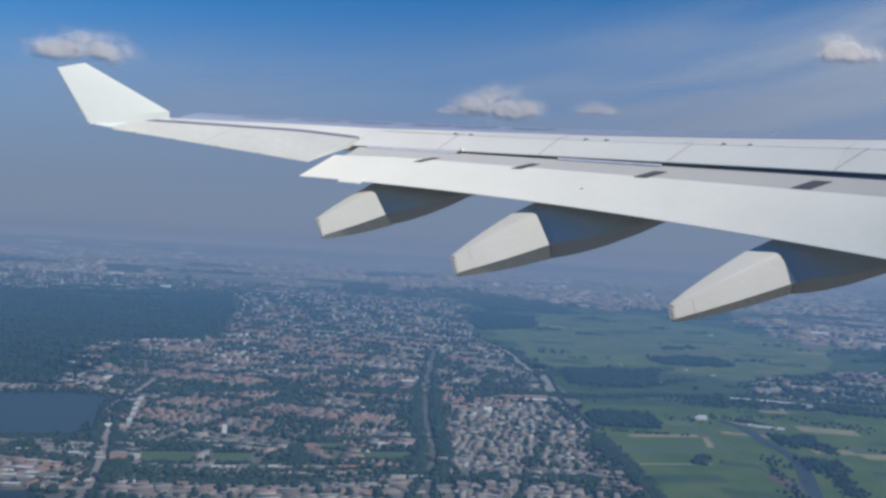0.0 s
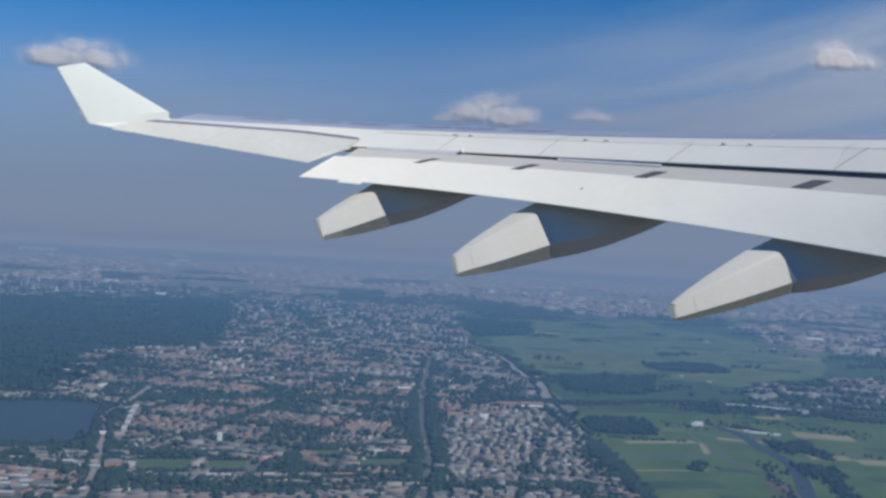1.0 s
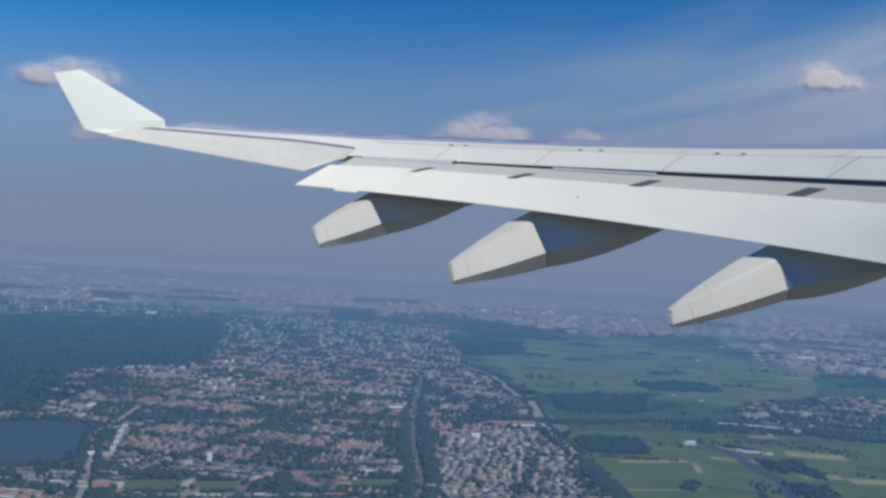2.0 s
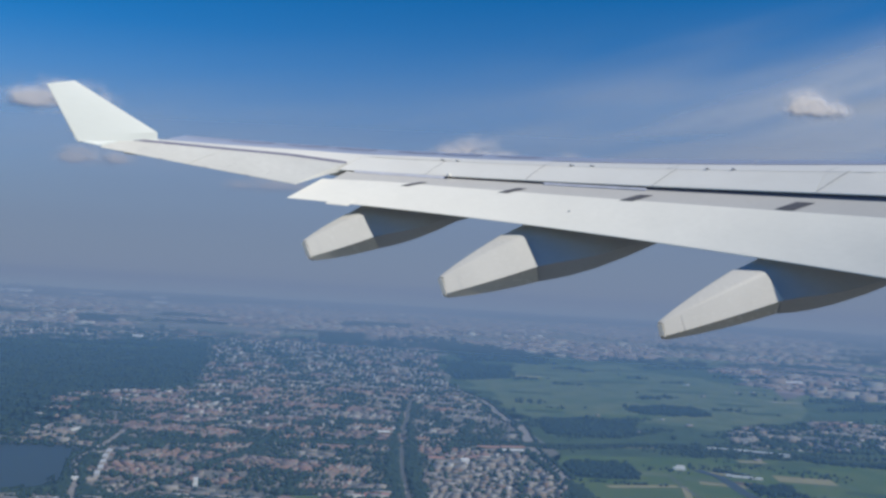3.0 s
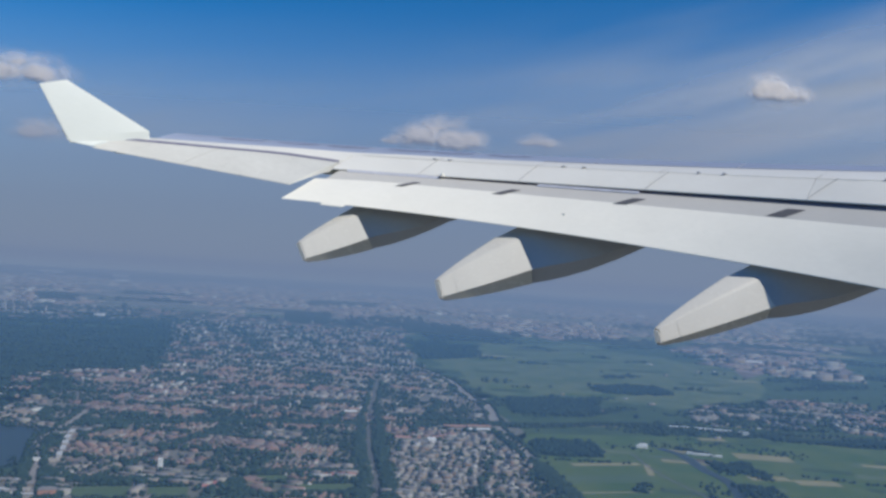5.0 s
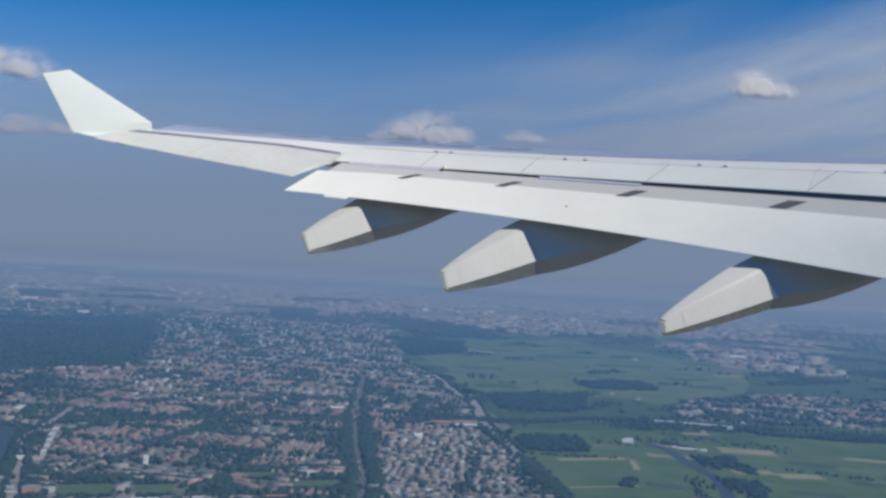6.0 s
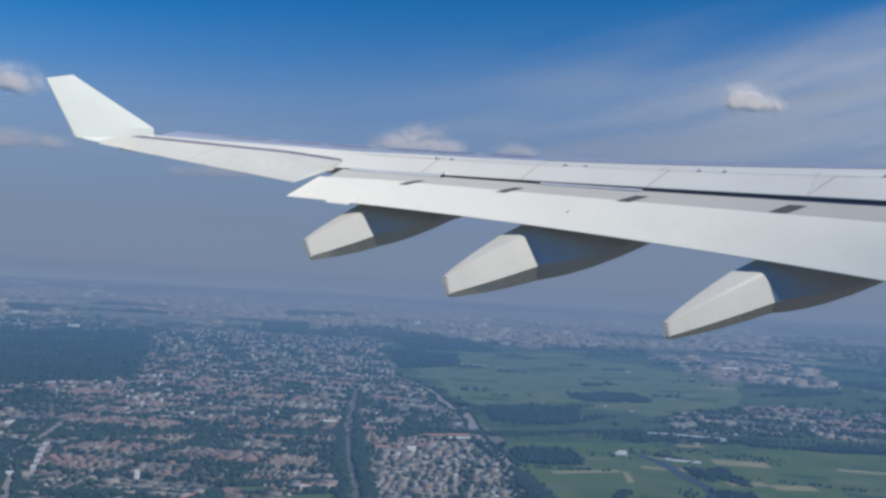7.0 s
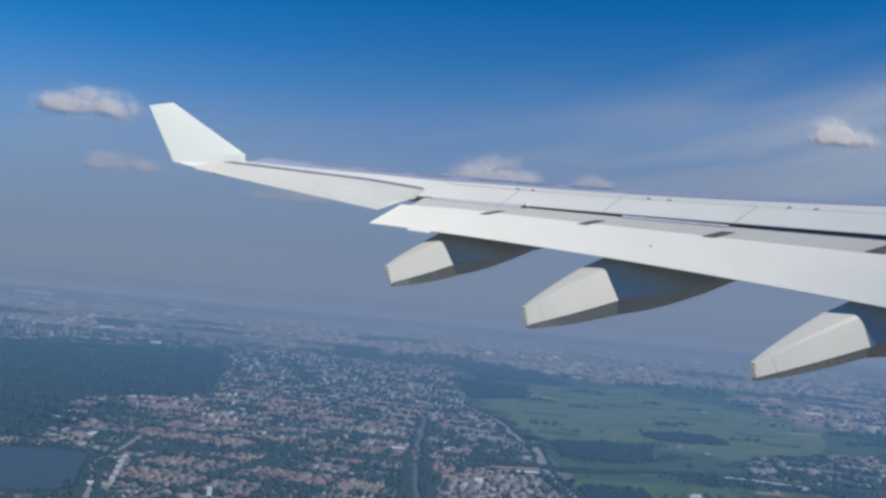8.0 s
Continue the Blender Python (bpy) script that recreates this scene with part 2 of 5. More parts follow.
def arrays_mesh(name, verts, faces, mats, index=None, smooth=False):
    """verts (n, 3) and faces (m, 4) or (m, 3) as arrays."""
    me = bpy.data.meshes.new(name)
    k = faces.shape[1]
    me.vertices.add(len(verts))
    me.vertices.foreach_set("co", verts.astype(np.float32).ravel())
    me.loops.add(faces.size)
    me.loops.foreach_set("vertex_index", faces.astype(np.int32).ravel())
    me.polygons.add(len(faces))
    me.polygons.foreach_set("loop_start", np.arange(0, faces.size, k, dtype=np.int32))
    me.polygons.foreach_set("loop_total", np.full(len(faces), k, dtype=np.int32))
    for mt in mats:
        me.materials.append(mt)
    if index is not None:
        me.polygons.foreach_set("material_index", index.astype(np.int32))
    if smooth:
        me.polygons.foreach_set("use_smooth", np.ones(len(faces), dtype=bool))
    me.update(calc_edges=True)
    return me


def sheet(outline, z, name, mat, kind="structure", label="", category=""):
    bm = bmesh.new()
    bm.faces.new([bm.verts.new((x, y, z)) for x, y in outline])
    bmesh.ops.triangulate(bm, faces=bm.faces)
    return tagged(new(name, finish(name, bm, mat)), label, category, kind=kind)


def ribbon(line, width, z, name, mat, label, category, kind="structure"):
    pts = smooth_line(line)
    bm = bmesh.new()
    last = None
    for i, p in enumerate(pts):
        a, b = pts[max(0, i - 1)], pts[min(len(pts) - 1, i + 1)]
        d = (b - a).normalized()
        n = Vector((-d.y, d.x)) * width / 2
        pair = (bm.verts.new((p.x + n.x, p.y + n.y, z)), bm.verts.new((p.x - n.x, p.y - n.y, z)))
        if last:
            bm.faces.new((last[0], last[1], pair[1], pair[0]))
        last = pair
    return tagged(new(name, finish(name, bm, mat)), label, category, kind=kind)


def smooth_line(line, steps=6):
    p = [Vector(q) for q in line]
    out = []
    for i in range(len(p) - 1):
        a, b, c, d = p[max(0, i - 1)], p[i], p[i + 1], p[min(len(p) - 1, i + 2)]
        for k in range(steps):
            t = k / steps
            out.append(0.5 * (2 * b + (c - a) * t + (2 * a - 5 * b + 4 * c - d) * t * t + (3 * b - a - 3 * c + d) * t ** 3))
    return out + [p[-1]]


# ================= the wing =================
FORE = Vector((0.669, 0.743))          # the way the aircraft heads, seen from above
INNER = Vector((0.743, -0.669))        # towards the cabin


def edge_y(x):
    """The flap's trailing edge in plan."""
    return 22.9 - 0.35 * x - 0.015 * x * x


def W(x0, c, z):
    """A point of the wing: station x0 along the trailing edge, c metres forward of it, z over the seat."""
    return Vector((x0 + c * FORE.x, edge_y(x0) + c * FORE.y, H + z))


def flap_te(x): return 1.829 - 0.0965 * x - 0.0034 * x * x
def flap_mid(x): return 2.802 - 0.0646 * x
def cove(x): return 3.064 - 0.0551 * x - 0.0007 * x * x
def spoiler_te(x): return 3.163 - 0.0482 * x - 0.0008 * x * x
def spoiler_hinge(x): return 3.731 - 0.0419 * x
def aileron_te(x): return 1.919 - 0.1462 * x
def aileron_hinge(x): return 3.564 - 0.0439 * x - 0.10 * max(0, min(1, (x + 7.2) / 1.8))
def hinge_c(x): return 3.524 + 0.1854 * x
def crest(x): return 3.97 - 0.0176 * x + 0.0004 * x * x
def crest_c(x): return 3.84 + 0.1305 * x
def top_c(x): return 4.71 + 0.1654 * x


def lerp(a, b, t):
    return a + (b - a) * t


def loft(name, rows, mats, closed=True, smooth=True, caps=True):
    """rows: loops of points, one per station."""
    bm = bmesh.new()
    vs = [[bm.verts.new(p) for p in row] for row in rows]
    n = len(rows[0])
    for a, b in zip(vs, vs[1:]):
        for i in range(n if closed else n - 1):
            j = (i + 1) % n
            bm.faces.new((a[i], a[j], b[j], b[i]))
    if caps and closed:
        bm.faces.new(vs[0])
        bm.faces.new(vs[-1][::-1])
    me = finish(name, bm, mats)
    if smooth:
        for p in me.polygons:
            p.use_smooth = len(p.vertices) == 4
        me.set_sharp_from_angle(angle=radians(22))
    return me


def stations(a, b, step=0.5):
    n = max(2, int(abs(b - a) / step) + 1)
    return [a + (b - a) * i / (n - 1) for i in range(n)]


def panel(name, xa, xb, section, mat, step=0.5):
    """section(x) gives the upper line [(c, z), ...] from back to front, and the depth at each."""
    rows = []
    for x in stations(xa, xb, step):
        line = section(x)
        rows.append([W(x, c, z) for c, z, d in line] + [W(x, c, z - d) for c, z, d in reversed(line)])
    return loft(name, rows, mat)


wing = tagged(new("aircraft_wing"), "white painted airliner wing with drooped flaps and upturned winglet", "aircraft wing")
wing.location = (0, 22.9, H)


def fitted_to_view(p, grow=None):
    """Scales a wing point out from the seat, lifts and turns it to fit the camera's view."""
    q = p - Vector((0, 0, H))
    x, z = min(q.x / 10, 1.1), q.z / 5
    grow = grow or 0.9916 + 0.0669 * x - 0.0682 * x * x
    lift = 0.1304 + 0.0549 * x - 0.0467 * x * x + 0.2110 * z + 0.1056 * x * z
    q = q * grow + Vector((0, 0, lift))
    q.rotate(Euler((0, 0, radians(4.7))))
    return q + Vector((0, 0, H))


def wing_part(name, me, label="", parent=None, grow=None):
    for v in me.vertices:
        v.co = fitted_to_view(v.co, grow)
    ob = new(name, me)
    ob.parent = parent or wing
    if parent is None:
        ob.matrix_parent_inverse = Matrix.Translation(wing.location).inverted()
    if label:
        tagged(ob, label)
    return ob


SPLIT = -5.35      # station where ailerons end and flaps begin
ROOT = 19.5


def inner_box(x):
    c0, ck, ct = 3.0, crest_c(x), top_c(x)
    ck = max(ck, c0 + 0.35)
    ct = max(ct, ck + 0.4)
    zh = spoiler_hinge(x)
    up = [(c0, zh), (lerp(c0, ck, 0.5), lerp(zh, crest(x), 0.54)), (ck, crest(x))]
    nose = [(ck + 0.5, crest(x) - 0.02)]
    low = [(ck + 0.5, crest(x) - 1.2), (ck, crest(x) - 1.25), (3.4, zh - 1.15), (2.35, cove(x) - 0.55)]
    return up + nose + low


def outer_box(x):
    c0 = hinge_c(x)
    ck, ct = max(crest_c(x), c0 + 0.25), max(top_c(x), c0 + 0.6)
    zh = aileron_hinge(x)
    t = max(0, min(1, (x + 7.2) / 1.8))              # runs over into the inner box
    ck = lerp(ck, max(ck, 3.35), t)
    up = [(c0, zh), (lerp(lerp(c0, ck, 0.5), 3.10, t), lerp(lerp(zh, crest(x), 0.54), lerp(spoiler_hinge(x), crest(x), 0.30), t)), (ck, crest(x))]
    nose = [(ck + 0.3, crest(x) - 0.02)]
    low = [(ck + 0.3, crest(x) - 0.58), (ck, crest(x) - 0.6), (c0 + 0.1, zh - 0.5), (c0 - 0.02, zh - 0.3)]
    return up + nose + low


def slat_section(x):
    """The leading-edge slat, bare metal, beyond the crest."""
    ck = crest_c(x) + 0.36 + 0.02 * (x + 12)
    k = 0.95 + 0.015 * (x + 12)
    z = crest(x)
    return [W(x, ck + c * k, z + h * k) for c, h in ((0, 0.0), (0.4, 0.17), (0.9, 0.33), (1.4, 0.38), (1.65, 0.15), (1.5, -0.45), (0.9, -0.5), (0.1, -0.35))]


SLAT_CUTS = [-12.1, -9.0, -5.6, -2.2, 1.6, 5.6, 9.8, 14.2, 16.9]
for a, b in zip(SLAT_CUTS, SLAT_CUTS[1:]):
    wing_part("slat", loft("slat", [slat_section(x) for x in stations(a + 0.03, b - 0.03)], SLAT), "bare metal leading-edge slat")
wing_part("wing_skin", loft("wing_skin", [[W(x, c, z) for c, z in inner_box(x)] for x in stations(SPLIT, ROOT)], PAINT), "white painted upper wing skin")
wing_part("wing_skin", loft("wing_skin", [[W(x, c, z) for c, z in outer_box(x)] for x in stations(-12.2, SPLIT - 0.01)], PAINT), "white painted outer wing skin")

# ailerons: two panels
AILERON_CUTS = [-12.0, -9.02, -5.40]
for a, b in zip(AILERON_CUTS, AILERON_CUTS[1:]):
    def aileron(x):
        c1, z1, z0 = hinge_c(x) - 0.11, aileron_hinge(x) - 0.06, aileron_te(x)
        return [(0.3, z0, 0.03), (lerp(0.3, c1, 0.35), lerp(z0, z1, 0.37), 0.10), (lerp(0.3, c1, 0.7), lerp(z0, z1, 0.73), 0.18), (c1, z1, 0.26)]
    wing_part("aileron", panel("aileron", a + 0.02, b - 0.02, aileron, PAINT_AILERON), "white aileron with grey wear")
wing_part("hinge_gap", panel("hinge_gap", -12.0, -5.46, lambda x: [(hinge_c(x) - 0.15, aileron_hinge(x) - 0.055, 0.1), (hinge_c(x) + 0.03, aileron_hinge(x) + 0.015, 0.1)], GAP_SHADE), "dark grey hinge gap")

# spoilers
SPOILER_CUTS = [-5.3, -2.42, 0.72, 4.28, 8.12, 12.4, 16.6]
for a, b in zip(SPOILER_CUTS, SPOILER_CUTS[1:]):
    def spoiler(x):
        z0, z1 = spoiler_te(x), spoiler_hinge(x)
        return [(2.0, z0, 0.03), (2.35, lerp(z0, z1, 0.37), 0.06), (2.7, lerp(z0, z1, 0.72), 0.09), (2.985, z1 - 0.004, 0.1)]
    wing_part("spoiler", panel("spoiler", a + 0.004, b - 0.004, spoiler, PAINT), "white spoiler panel")
wing_part("spoiler_bay", panel("spoiler_bay", -4.5, 16.6, lambda x: [(2.06, spoiler_te(x) - 0.09, 0.25), (2.97, spoiler_hinge(x) - 0.12, 0.3)], GAP_SHADE), "dark slot behind the spoilers")

# flap: bright skin aft, worn grey band in front, dark slot before it
def flap_section(x, c):
    z0, zm, z1 = flap_te(x), flap_mid(x), cove(x)
    t = c / 2.0
    a = zm - lerp(z0, z1, 0.55)                      # crown of the flap
    return lerp(z0, z1, t) + 0.3 * a * min(1, max(0, (x + 5.4) / 2)) * math.sin(math.pi * min(1, max(0, t)) ** 0.9)


def flap_aft(x): return [(c, flap_section(x, c), 0.02 + 0.11 * c) for c in (0.0, 0.35, 0.7, 1.05, 1.38)]
def flap_fore(x): return [(c, flap_section(x, c), 0.02 + 0.11 * c) for c in (1.384, 1.6, 1.8, 2.0)] + [(2.25, flap_section(x, 2.0) - 0.06, 0.18)]


FLAP_END = -5.40
flap = wing_part("flap", panel("flap", FLAP_END, ROOT, flap_aft, PAINT_FLAP), "white outboard flap, lowered for departure")
wing_part("flap_band", panel("flap_band", FLAP_END + 0.35, ROOT, flap_fore, FLAP_GREY), "grey beige worn band along the flap's nose")
wing_part("flap_slot", panel("flap_slot", -4.85, ROOT, lambda x: [(2.12, cove(x) - 0.14, 0.3), (2.5, cove(x) + 0.02, 0.5)], GAP_SHADE), "dark slot between flap and spoilers")

# dark rub strips on the flap
for x in (-2.38, 0.62, 4.02, 7.72):
    w = 0.14 + 0.008 * x
    rows = []
    mid = 1.40 + 0.024 * x
    for c in (mid - 0.19, mid - 0.06, mid + 0.06, mid + 0.19):
        k = x + 0.06 + (c - mid) * 1.0
        rows.append([W(k - w, c, flap_section(k - w, c) + 0.014), W(k + w, c, flap_section(k + w, c) + 0.014)])
    wing_part("rub_strip", loft("rub_strip", rows, STRIP, closed=False, caps=False), "dark grey rub strip")

def stud(at, size, mat, name, label):
    """A small rounded fitting."""
    bm = bmesh.new()
    bmesh.ops.create_cube(bm, size=1, matrix=Matrix.Translation(at) @ Matrix.Rotation(radians(48), 4, "Z") @ Matrix.Diagonal((*size, 1)))
    bmesh.ops.bevel(bm, geom=bm.edges[:], offset=min(size) * 0.25, segments=1, affect="EDGES")
    return wing_part(name, finish(name, bm, mat), label)


# fuel vents and hoist points along the crest
for x in (-2.55, -2.05, 1.55, 2.15, 5.30, 5.95, 9.6, 10.3):
    stud(W(x, 3.06, spoiler_hinge(x) + 0.045), (0.22, 0.07, 0.03), METAL, "hoist_point", "small dark metal hoist point")
stud(W(2.72, 0.62, flap_section(2.72, 0.62) + 0.015), (0.07, 0.05, 0.03), METAL, "drain_fitting", "tiny dark drain fitting on the flap")
stud(W(-1.62, 1.95, cove(-1.62) + 0.10), (0.16, 0.10, 0.10), PAINT, "slot_fairing", "small pale fairing in the flap slot")
# pale seal inside the slot
for xa, xb in ((-4.75, -1.75), (1.3, 4.15)):
    wing_part("slot_seal", panel("slot_seal", xa, xb, lambda x: [(1.93, cove(x) - 0.005, 0.02), (1.985, cove(x) + 0.055, 0.02)], SEAL), "pale seal strip in the flap slot")
# panel seams across the fixed skin and the ailerons
for x in (-10.9, -7.9, -6.6):
    rows = [[W(x + k, c, lerp(aileron_te(x), aileron_hinge(x) - 0.085, (c - 0.3) / (hinge_c(x) - 0.47)) + 0.014) for k in (-0.012, 0.012)] for c in (0.5, 0.9, hinge_c(x) - 0.3)]
    wing_part("panel_seam", loft("panel_seam", rows, SEAM, closed=False, caps=False), "faint grey panel seam")
for x in SPOILER_CUTS[1:-1]:
    ck = max(crest_c(x), 3.35)
    rows = [[W(x + k, c, lerp(spoiler_hinge(x), crest(x), (c - 3.0) / (ck - 3.0)) + 0.016) for k in (-0.012, 0.012)] for c in (3.0, lerp(3.0, ck, 0.6))]
    wing_part("panel_seam", loft("panel_seam", rows, SEAM, closed=False, caps=False), "faint grey panel seam")
    rows = [[W(x + k + 0.06 * max(0, x) * (c - 2), c, z + 0.012) for k in (-0.016, 0.016)] for c, z, d in spoiler(x)]
    wing_part("spoiler_seam", loft("spoiler_seam", rows, SEAM, closed=False, caps=False), "grey gap between spoiler panels")
rows = [[W(x, 3.0 + k, spoiler_hinge(x) + 0.008 + (0.012 if k > 0 else 0.0)) for k in (-0.02, 0.03)] for x in stations(-5.0, 16.5)]
wing_part("hinge_seam", loft("hinge_seam", rows, SEAM_PALE, closed=False, caps=False), "faint grey seam along the spoiler hinges")


# dark line where the skin meets the slats, and flat strips painted for the shade in the slat slots
rows = [[W(x, max(crest_c(x), 3.35) + k, crest(x) + 0.012) for k in (-0.035, 0.03)] for x in stations(0.5, 16.0)]
wing_part("slat_gap", loft("slat_gap", rows, GAP_SHADE, closed=False, caps=False), "thin dark gap along the slats")
for x in (-10.4, -8.6, -7.0, -5.0, -3.6, -1.8):
    rows = []
    for k in (0, 0.3, 0.7, 1.0, 1.3):
        q = slat_section(x + k)
        wide = 0.35 * math.sin(math.pi * (0.12 + 0.6 * k))
        rows.append([q[1].lerp(q[2], 0.55 - wide) + Vector((0, 0, 0.02)), q[1].lerp(q[2], 0.55 + wide) + Vector((0, 0, 0.02))])
    wing_part("slat_slot", loft("slat_slot", rows, SLOT_SHADE, closed=False, caps=False), "blue strip for a slot's shade on the slat")


# winglet
def winglet():
    rows = []
    for k in range(-1, 9):
        t = max(0, k / 8)
        s = t ** 1.25
        rear = W(-12.73, 0.2, 3.92).lerp(W(-13.28, -0.3, 5.49), s)
        front = W(-11.35, 1.6, 4.36).lerp(W(-13.19, 0.5, 5.76), t ** 0.92)
        if k < 0:
            rear, front = rear + Vector((0.12, 0, -0.14)), front + Vector((0.0, 0.15, -0.40))
        chord = front - rear
        side = Vector((0.8, -0.55, 0.35)).normalized()
        th = chord.length * 0.022
        row = []
        for u, q in ((0, 0.5), (0.25, 0.9), (0.55, 1.0), (0.85, 0.85), (1.0, 0.2)):
            row.append(rear + chord * u + side * th * q)
        for u, q in ((0.85, 0.85), (0.55, 1.0), (0.25, 0.9), (0.0, 0.5)):
            row.append(rear + chord * u - side * th * q)
        rows.append(row)
    return loft("winglet", rows, PAINT_TIP)


wing_part("winglet", winglet(), "bright white upswept winglet")


# static wicks on the winglet's and aileron's trailing edges
def wick(a, b, r=0.012):
    bm = bmesh.new()
    d = b - a
    bmesh.ops.create_cone(bm, segments=6, radius1=r, radius2=r * 0.4, depth=d.length, cap_ends=True, matrix=Matrix.Translation((a + b) / 2) @ d.to_track_quat("Z", "Y").to_matrix().to_4x4())
    wing_part("static_wick", finish("static_wick", bm, METAL), "thin dark static wick")


for t in (0.12, 0.45, 0.72):
    a = W(-12.73, 0.2, 3.92).lerp(W(-13.28, -0.3, 5.49), t)
    wick(a + Vector((0.02, 0.02, 0)), a + Vector((-0.16, -0.10, 0.01)))
for x in (-11.2, -9.9, -8.4, -7.0):
    a = W(x, 0.3, aileron_te(x))
    wick(a + Vector((0.02, 0.02, 0)), a + Vector((-0.12, -0.13, -0.03)))


def tip_fairing():
    rows = []
    for k in range(6):
        t = k / 5
        x = lerp(-12.75, -12.0, t)
        z0 = lerp(3.92, aileron_te(-12.0) + 0.06, t ** 0.6)
        line = [(lerp(0.2, 0.3, t), z0, 0.04), (0.9, lerp(z0, 4.32, 0.38), 0.16), (1.6, lerp(z0, 4.32, 0.75), 0.20), (2.2, 4.31, 0.20)]
        rows.append([W(x, c, z) for c, z, d in line] + [W(x, c, z - d) for c, z, d in reversed(line)])
    return loft("tip_fairing", rows, PAINT_TIP)


wing_part("tip_fairing", tip_fairing(), "white wing tip fairing")


# flap track fairings
OUTWARD = Vector((-0.93, 0.36, 0))


def flap_fairing(tail, knee, front, wide, sag):
    """tail, knee: (top, bottom) of the inner side, front: its lower corner; x, y in plan and height. wide: breadth at the knee, sag: depth of the belly."""
    (tt, tb), (kt, kb) = ([Vector((x, y, H + z)) for x, y, z in pair] for pair in (tail, knee))
    fb = Vector((front[0], front[1], H + front[2]))

    def ring(t, b, w, r, keel=0.0, under=0.0):
        """A rounded box section between the inner side's top t and bottom b, with a keel below."""
        up = (t - b).normalized()
        out = OUTWARD
        prof = [b + out * (w * 0.04) - up * 0.02, b + up * r * 0.5, t - up * r * 1.2, t - up * r * 0.62 + out * r * 0.12, t - up * r * 0.22 + out * r * 0.45, t + out * r * 1.1, t + out * (w - r),
                t + out * (w - r * 0.3) - up * r * 0.3, t + out * w - up * r, b + out * w + up * r * 0.6, b + out * (w - r * 0.6) - up * keel, b + out * (w * 0.42) - up * keel]
        if under:                                   # the side turns under into a shaded belly
            back = Vector((0.0, 1.0, 0.0))
            h = (t - b).length
            prof[0] = b + up * h * 0.06 + back * under * 0.6
            prof[1] = b + up * h * 0.17
            prof[-1] = b + back * under * 1.5 - up * keel
            prof[-2] = b + out * (w * 0.4) + back * under * 1.8 - up * keel
        return [p.copy() for p in prof]

    rows = []
    for t in (0.0, 0.03, 0.25, 0.5, 0.75, 1.0):
        bulge = Vector((0, 0, 0.025 * math.sin(math.pi * t)))
        w = lerp(0.13, wide, t ** 0.85)
        shrink = 0.02 if t == 0 else 0
        rows.append(ring(tt.lerp(kt, t) + bulge - Vector((0, 0, shrink)), tb.lerp(kb, t) - bulge * 1.2 + Vector((0, 0, shrink)), w, lerp(0.03, 0.10, t), 0.02 + sag * t ** 0.7, 0.08 + 0.52 * t))
    shell = rows
    cone = loft("tail_cone", [r[1:11] for r in rows], FAIRING, closed=False, caps=False)
    belly = loft("belly", [r[10:] + r[:2] for r in rows], FAIRING, closed=False, caps=False)
    rows = []
    way = fb - kb
    for t in (0.006, 0.16, 0.3, 0.5, 0.75, 1.0, 1.3, 1.6):
        b = kb + way * t - Vector((0, 0, 0.66 * sag * math.sin(math.pi * min(t, 1))))
        top_z = kt.z - 0.02 + 0.24 * min(1, t / 0.16) + max(0, way.z * t * 0.9)
        lean = (kt - kb) * (1 - min(1, t * 2))
        p = Vector((b.x + lean.x, b.y + lean.y, max(top_z, b.z + 0.15)))
        rows.append(ring(p, b, wide * (1 - 0.3 * max(0, t - 0.5)) - 0.03, 0.10, 0.02 + sag * max(0, 1 - t), 0.55 * max(0.1, 1 - 0.8 * t)))
    seam = [[p.lerp(q, u) + Vector((0, -0.005, 0.002)) for p, q in list(zip(shell[1], shell[2]))[:4]] for u in (0.62, 0.635)]
    body = loft("fixed_body", rows, BODY_SHADE)
    lip = loft("end_cap", [ring(tt - Vector((0.012, 0.012, 0.05)), tb + Vector((-0.012, -0.012, 0.05)), 0.13, 0.03), ring(tt - Vector((0.03, 0.03, 0.06)), tb + Vector((-0.03, -0.03, 0.06)), 0.12, 0.03)], FAIRING)
    return cone, belly, body, lip, loft("tail_seam", seam, SEAM_PALE, closed=False, caps=False)


FAIRINGS = [
    (((-4.54, 23.31, 0.93), (-4.33, 23.24, 0.38)), ((-2.97, 23.92, 1.83), (-2.50, 23.74, 1.01)), (0.0, 24.87, 1.86), 0.62, 0.15),
    (((-0.42, 21.54, 0.07), (-0.28, 21.47, -0.46)), ((1.84, 22.26, 1.35), (2.34, 22.00, 0.31)), (5.85, 22.60, 1.36), 0.72, 0.22),
    (((4.90, 18.85, -0.75), (4.97, 18.82, -1.14)), ((7.62, 19.38, 0.59), (8.15, 19.21, -0.21)), (11.3, 19.60, 0.58), 0.86, 0.215),
]
# scaled along the sight lines: tails brought into sun, bodies set back into shade
for spec, size, deep in zip(FAIRINGS, (0.965, 1.004, 1.000), (1.028, 1.012, 1.010)):
    cone, belly, body, lip, seam = flap_fairing(*spec)
    ob = wing_part("flap_fairing", cone, "off-white flap track fairing, its tail lit and its body in shade", grow=size)
    wing_part("belly", belly, "shaded belly turned under the tail", ob, size)
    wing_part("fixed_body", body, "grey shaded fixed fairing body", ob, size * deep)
    wing_part("end_cap", lip, "grey end cap", ob, size)
    wing_part("tail_seam", seam, "faint grey seam round the tail", ob, size)

# small end plate of the outer flap
wing_part("flap_end_plate", panel("flap_end_plate", -4.05, -3.35, lambda x: [(-0.13, flap_te(x) - 0.06, 0.03), (0.25, flap_te(x) + 0.18, 0.05)], PAINT_FLAP), "small white plate at the flap's trailing edge")

